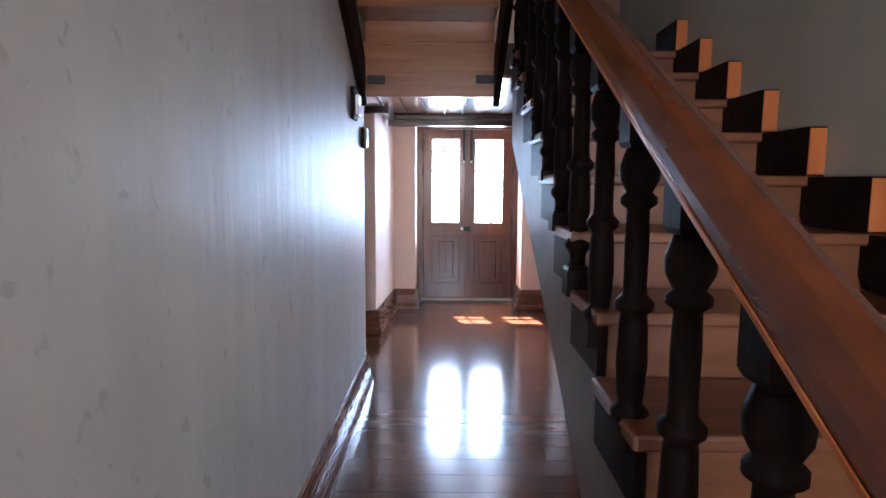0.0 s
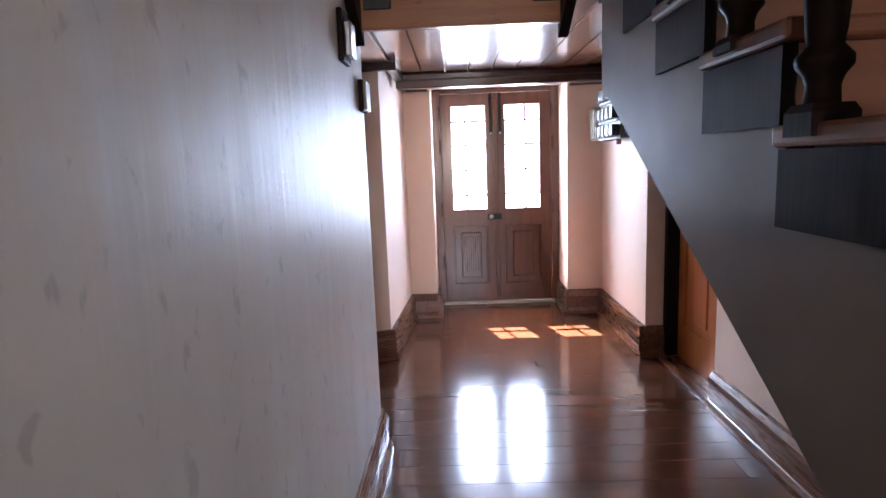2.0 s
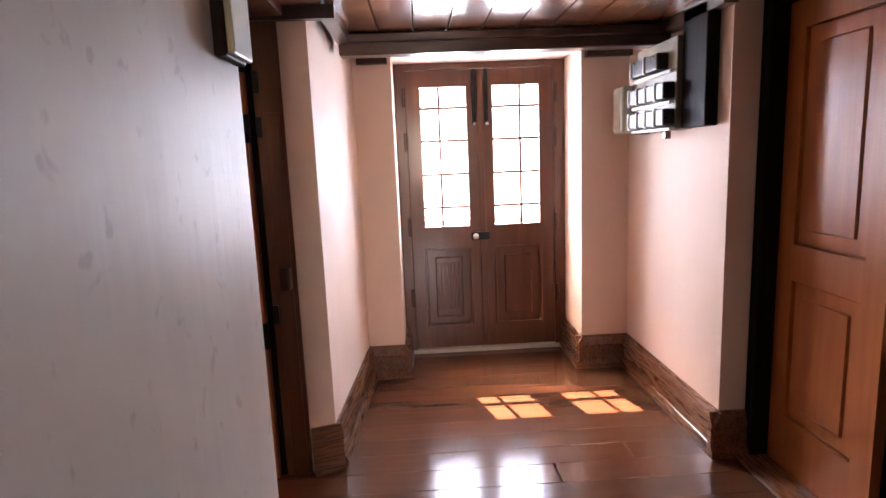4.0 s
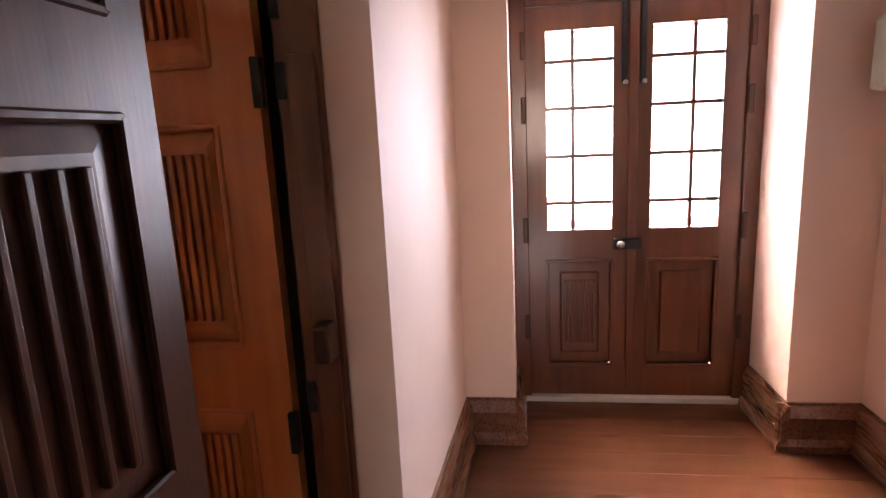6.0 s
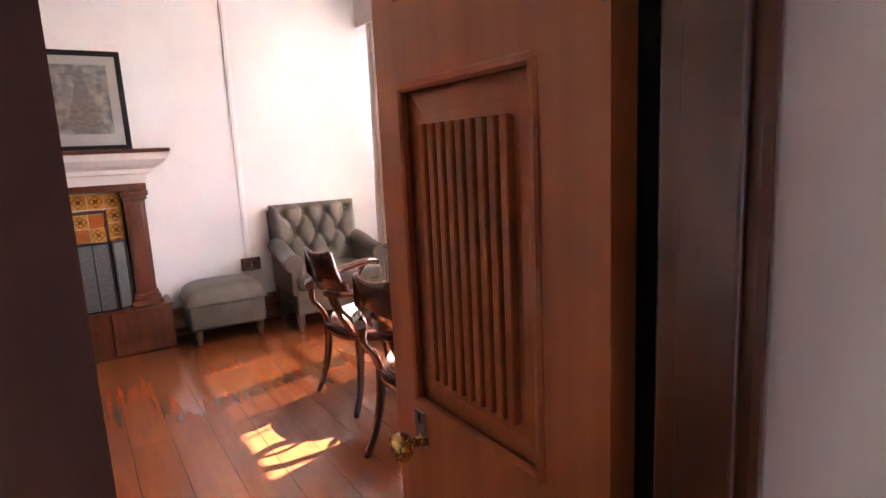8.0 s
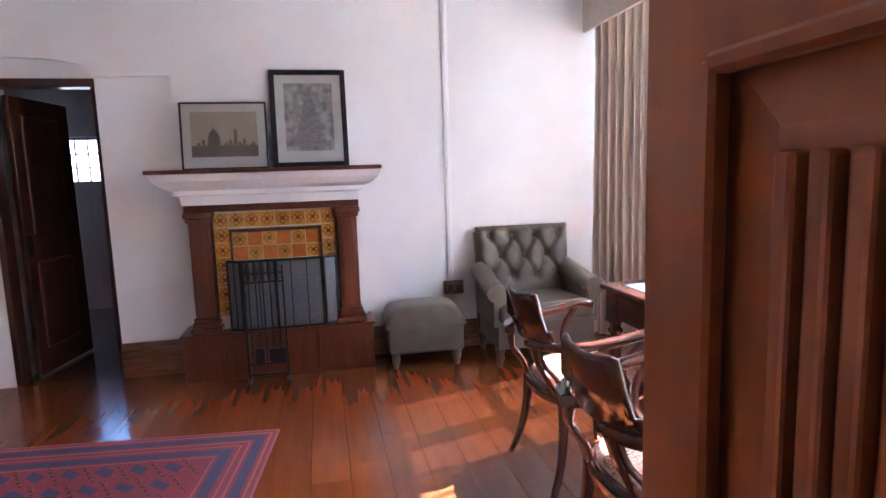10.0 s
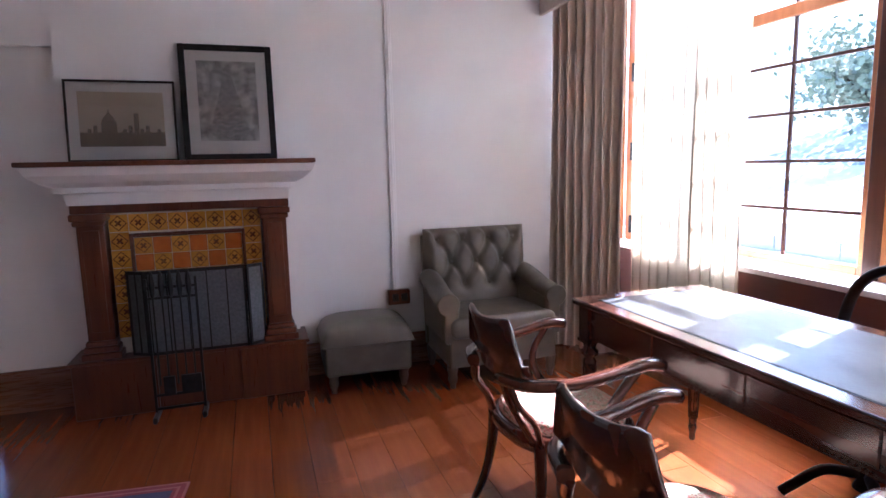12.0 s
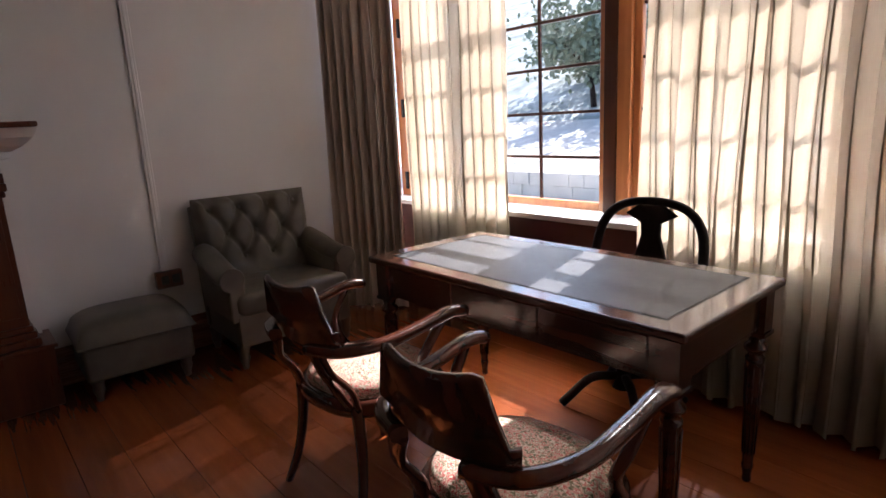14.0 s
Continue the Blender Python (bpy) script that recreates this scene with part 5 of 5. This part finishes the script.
bm = cushion_box(0.50, 0.44, 0.05, 0.02)
for v in bm.verts:
    v.co.z += 0.43
part("seat", bm, W_DARK, dc)
bm = bmesh.new()
lathe(bm, [(0.05, 0.10), (0.035, 0.14), (0.03, 0.30), (0.05, 0.36), (0.08, 0.42), (0.08, 0.43)], n=14)
part("pedestal", bm, W_DARK, dc)
for k in range(4):
    a = radians(45 + 90 * k)
    bm = bmesh.new()
    sweep(bm, curve_pts([(0.03 * math.cos(a), 0.03 * math.sin(a), 0.16), (0.15 * math.cos(a), 0.15 * math.sin(a), 0.15), (0.25 * math.cos(a), 0.25 * math.sin(a), 0.06), (0.29 * math.cos(a), 0.29 * math.sin(a), 0.02)], 5), (0.04, 0.04), 8)
    part("base_leg", bm, W_DARK, dc)

# ---- rug ----
rug = thing("rug", "red and navy woven rug with lozenge pattern", "rug", m=Matrix.Translation((-3.61, 5.27, 0.003)) @ Matrix.Rotation(radians(-6.5), 4, "Z"))
RW, RL = 1.55, 2.35
part("field", boxes((0, RW, -RL, 0, 0.0, 0.009)), RUG_RED, rug)
z = 0.0092
for inset, wd, mt in ((0.0, 0.010, RUG_PINK), (0.032, 0.012, RUG_PINK), (0.06, 0.05, RUG_BLUE), (0.125, 0.012, RUG_PINK), (0.165, 0.010, RUG_PINK), (0.20, 0.055, RUG_BLUE), (0.27, 0.010, RUG_PINK)):
    a, b = inset, inset + wd
    part("border", boxes((a, RW - a, -b, -a, 0.008, z), (a, RW - a, -RL + a, -RL + b, 0.008, z), (a, b, -RL + b, -b, 0.008, z), (RW - b, RW - a, -RL + b, -b, 0.008, z)), mt, rug)
dots = bmesh.new()
rr = random.Random(11)
for i in range(6):
    for j in range(11):
        cx, cy = 0.36 + i * 0.165, -0.37 - j * 0.16
        # a slanting dark band set with pale stitches, and a navy lozenge between two bands
        part("slanting_band", prism(bmesh.new(), [(cx - 0.082, cy - 0.066), (cx + 0.082, cy + 0.054), (cx + 0.082, cy + 0.070), (cx - 0.082, cy - 0.050)], 0.008, 0.0094, "z"), RUG_DARK, rug)
        for k in range(4):
            u = -0.062 + k * 0.041
            prism(dots, [(cx + u - 0.005, cy + u * 0.73 - 0.003), (cx + u + 0.005, cy + u * 0.73 - 0.003), (cx + u + 0.005, cy + u * 0.73 + 0.005), (cx + u - 0.005, cy + u * 0.73 + 0.005)], 0.008, 0.0098, "z")
        if j < 10:
            e = rr.uniform(-0.008, 0.008)
            part("lozenge", prism(bmesh.new(), [(cx - 0.065, cy - 0.118 + e), (cx - 0.005, cy - 0.128), (cx + 0.05 + e, cy - 0.045), (cx - 0.01, cy - 0.035)], 0.008, 0.0092, "z"), RUG_BLUE, rug)
            for du, dv in ((-0.05, -0.02), (0.055, -0.11), (0.03, -0.02)):
                prism(dots, [(cx + du - 0.004, cy + dv - 0.004), (cx + du + 0.004, cy + dv - 0.004), (cx + du + 0.004, cy + dv + 0.004), (cx + du - 0.004, cy + dv + 0.004)], 0.008, 0.0097, "z")
tagged(part("stitches", dots, RUG_PINK, rug), kind="stuff")

# ---- outside ----
structure("ground", boxes((-300, 300, 8.62, 400, -0.5, -0.3), (-300, -7.7, -200, 8.62, -0.5, -0.3), (2.3, 300, -200, 8.62, -0.5, -0.3), (-7.7, 2.3, -200, -3.3, -0.5, -0.3)), CONCRETE, "pale sunlit yard outside")
structure("porch_floor", boxes((-0.6, 2.3, 7.46, 8.62, -0.3, -0.02)), CONCRETE)
# unseen slab, added to cut off the high sun at the entrance door
structure("unseen_sun_cut_roof", boxes((-0.6, 2.6, 7.46, 8.85, 2.8, 2.92)), W_DARKX)
gw = thing("garden_wall", "sunlit stone garden wall beyond the yard", "wall")
rr = random.Random(7)
bm = bmesh.new()
for r in range(2):
    x = -14 + rr.uniform(0, 0.4)
    while x < 8:
        w = rr.uniform(0.35, 0.75)
        box(bm, x, x + w - 0.008, 15 + rr.uniform(-0.04, 0.04), 15.5, -0.3 + r * 0.27, -0.3 + r * 0.27 + 0.262)
        x += w
part("stones", bm, GARDEN_STONE, gw)
bm = bmesh.new()
prism(bm, [(21.9, -0.4), (22, 1.2), (50, 12), (120, 32), (160, 36), (160, -0.4)], -120, 90, "x")
structure("backdrop", bm, HILLSIDE, "bright scrubby hillside beyond the garden")


structure("slope", prism(bmesh.new(), [(15.5, -0.4), (15.5, 0.1), (21.9, 1.2), (21.9, -0.4)], -120, 90, "x"), CONCRETE, "pale dry sunlit slope below the hillside")


def tree(x, y, h, seed):
    r = random.Random(seed)
    T = thing("tree", "leafy garden tree on the slope outside", "tree", "garden trees", Matrix.Translation((x, y, -0.3)))
    bm = bmesh.new()
    sweep(bm, curve_pts([(0, 0, 0), (0.1, 0.05, h * 0.3), (-0.05, 0.1, h * 0.6), (0.05, 0, h * 0.85)], 4), [(0.3 - 0.018 * k, 0.3 - 0.018 * k) for k in range(13)], 8, up=(0, 1, 0))
    limbs = []
    for k in range(7):
        a, z0 = r.uniform(0, 6.28), h * r.uniform(0.35, 0.75)
        e = Vector((math.cos(a) * h * 0.28, math.sin(a) * h * 0.28, z0 + h * 0.2))
        sweep(bm, [Vector((0, 0, z0)), e * 0.5 + Vector((0, 0, z0 * 0.5)), e], [(0.12, 0.12), (0.07, 0.07), (0.03, 0.03)], 6)
        limbs.append(e)
    part("trunk", bm, W_DARK, T)
    verts, faces = [], []
    for e in limbs + [Vector((0, 0, h * 0.95)), Vector((0, 0, h * 0.75))]:
        for _ in range(260):
            c = e + Vector((r.gauss(0, h * 0.10), r.gauss(0, h * 0.10), r.gauss(0, h * 0.08)))
            u = Vector((r.uniform(-1, 1), r.uniform(-1, 1), r.uniform(-1, 1))).normalized() * 0.14
            w = u.orthogonal().normalized() * 0.07
            n = len(verts)
            verts += [c - u, c + w, c + u, c - w]
            faces.append((n, n + 1, n + 2, n + 3))
    me = bpy.data.meshes.new("crown")
    me.from_pydata(verts, [], faces)
    me.materials.append(FOLIAGE)
    cr = new("crown", me)
    cr.parent = T


for k, (x, y, h) in enumerate(((-11.5, 24, 5.5), (-8.2, 26, 6.0), (-15.5, 27, 6.0), (-5.0, 28, 5.0), (-13, 23, 4.6))):
    tree(x, y, h, 20 + k)

# ---- floorboards ----
def boards(name, x0, x1, y0, y1, w, length, material, label, seed):
    r = random.Random(seed)
    base = thing(name, label, "floor", kind="structure")
    cache = {}
    y = y0
    while y < y1 - 0.02:
        ww = min(w, y1 - y)
        x = x0
        first = r.uniform(0.4, 1.0) * length
        while x < x1 - 0.01:
            ln = min(first if x == x0 else length, x1 - x)
            if x1 - (x + ln) < 0.25:
                ln = x1 - x
            key = (round(ww, 3), round(ln, 2))
            if key not in cache:
                bm = B(0, ln - 0.001, 0, ww - 0.001, -0.02, 0.0, 0.0012, 1)
                cache[key] = mesh_of("board", bm, material)
            ob = new("board", cache[key])
            ob.location = (x, y, 0)
            ob.parent = base
            x += ln
        y += ww


boards("floor_boards_hall", -0.36, 2.26, -3.0, 7.44, 0.155, 3.0, FLOOR_HALL, "dark red-brown polished floorboards of the hall", 1)
boards("floor_boards_room", -4.867, -0.361, 2.3, 8.285, 0.185, 2.6, FLOOR_ROOM, "red-brown polished floorboards of the room", 2)
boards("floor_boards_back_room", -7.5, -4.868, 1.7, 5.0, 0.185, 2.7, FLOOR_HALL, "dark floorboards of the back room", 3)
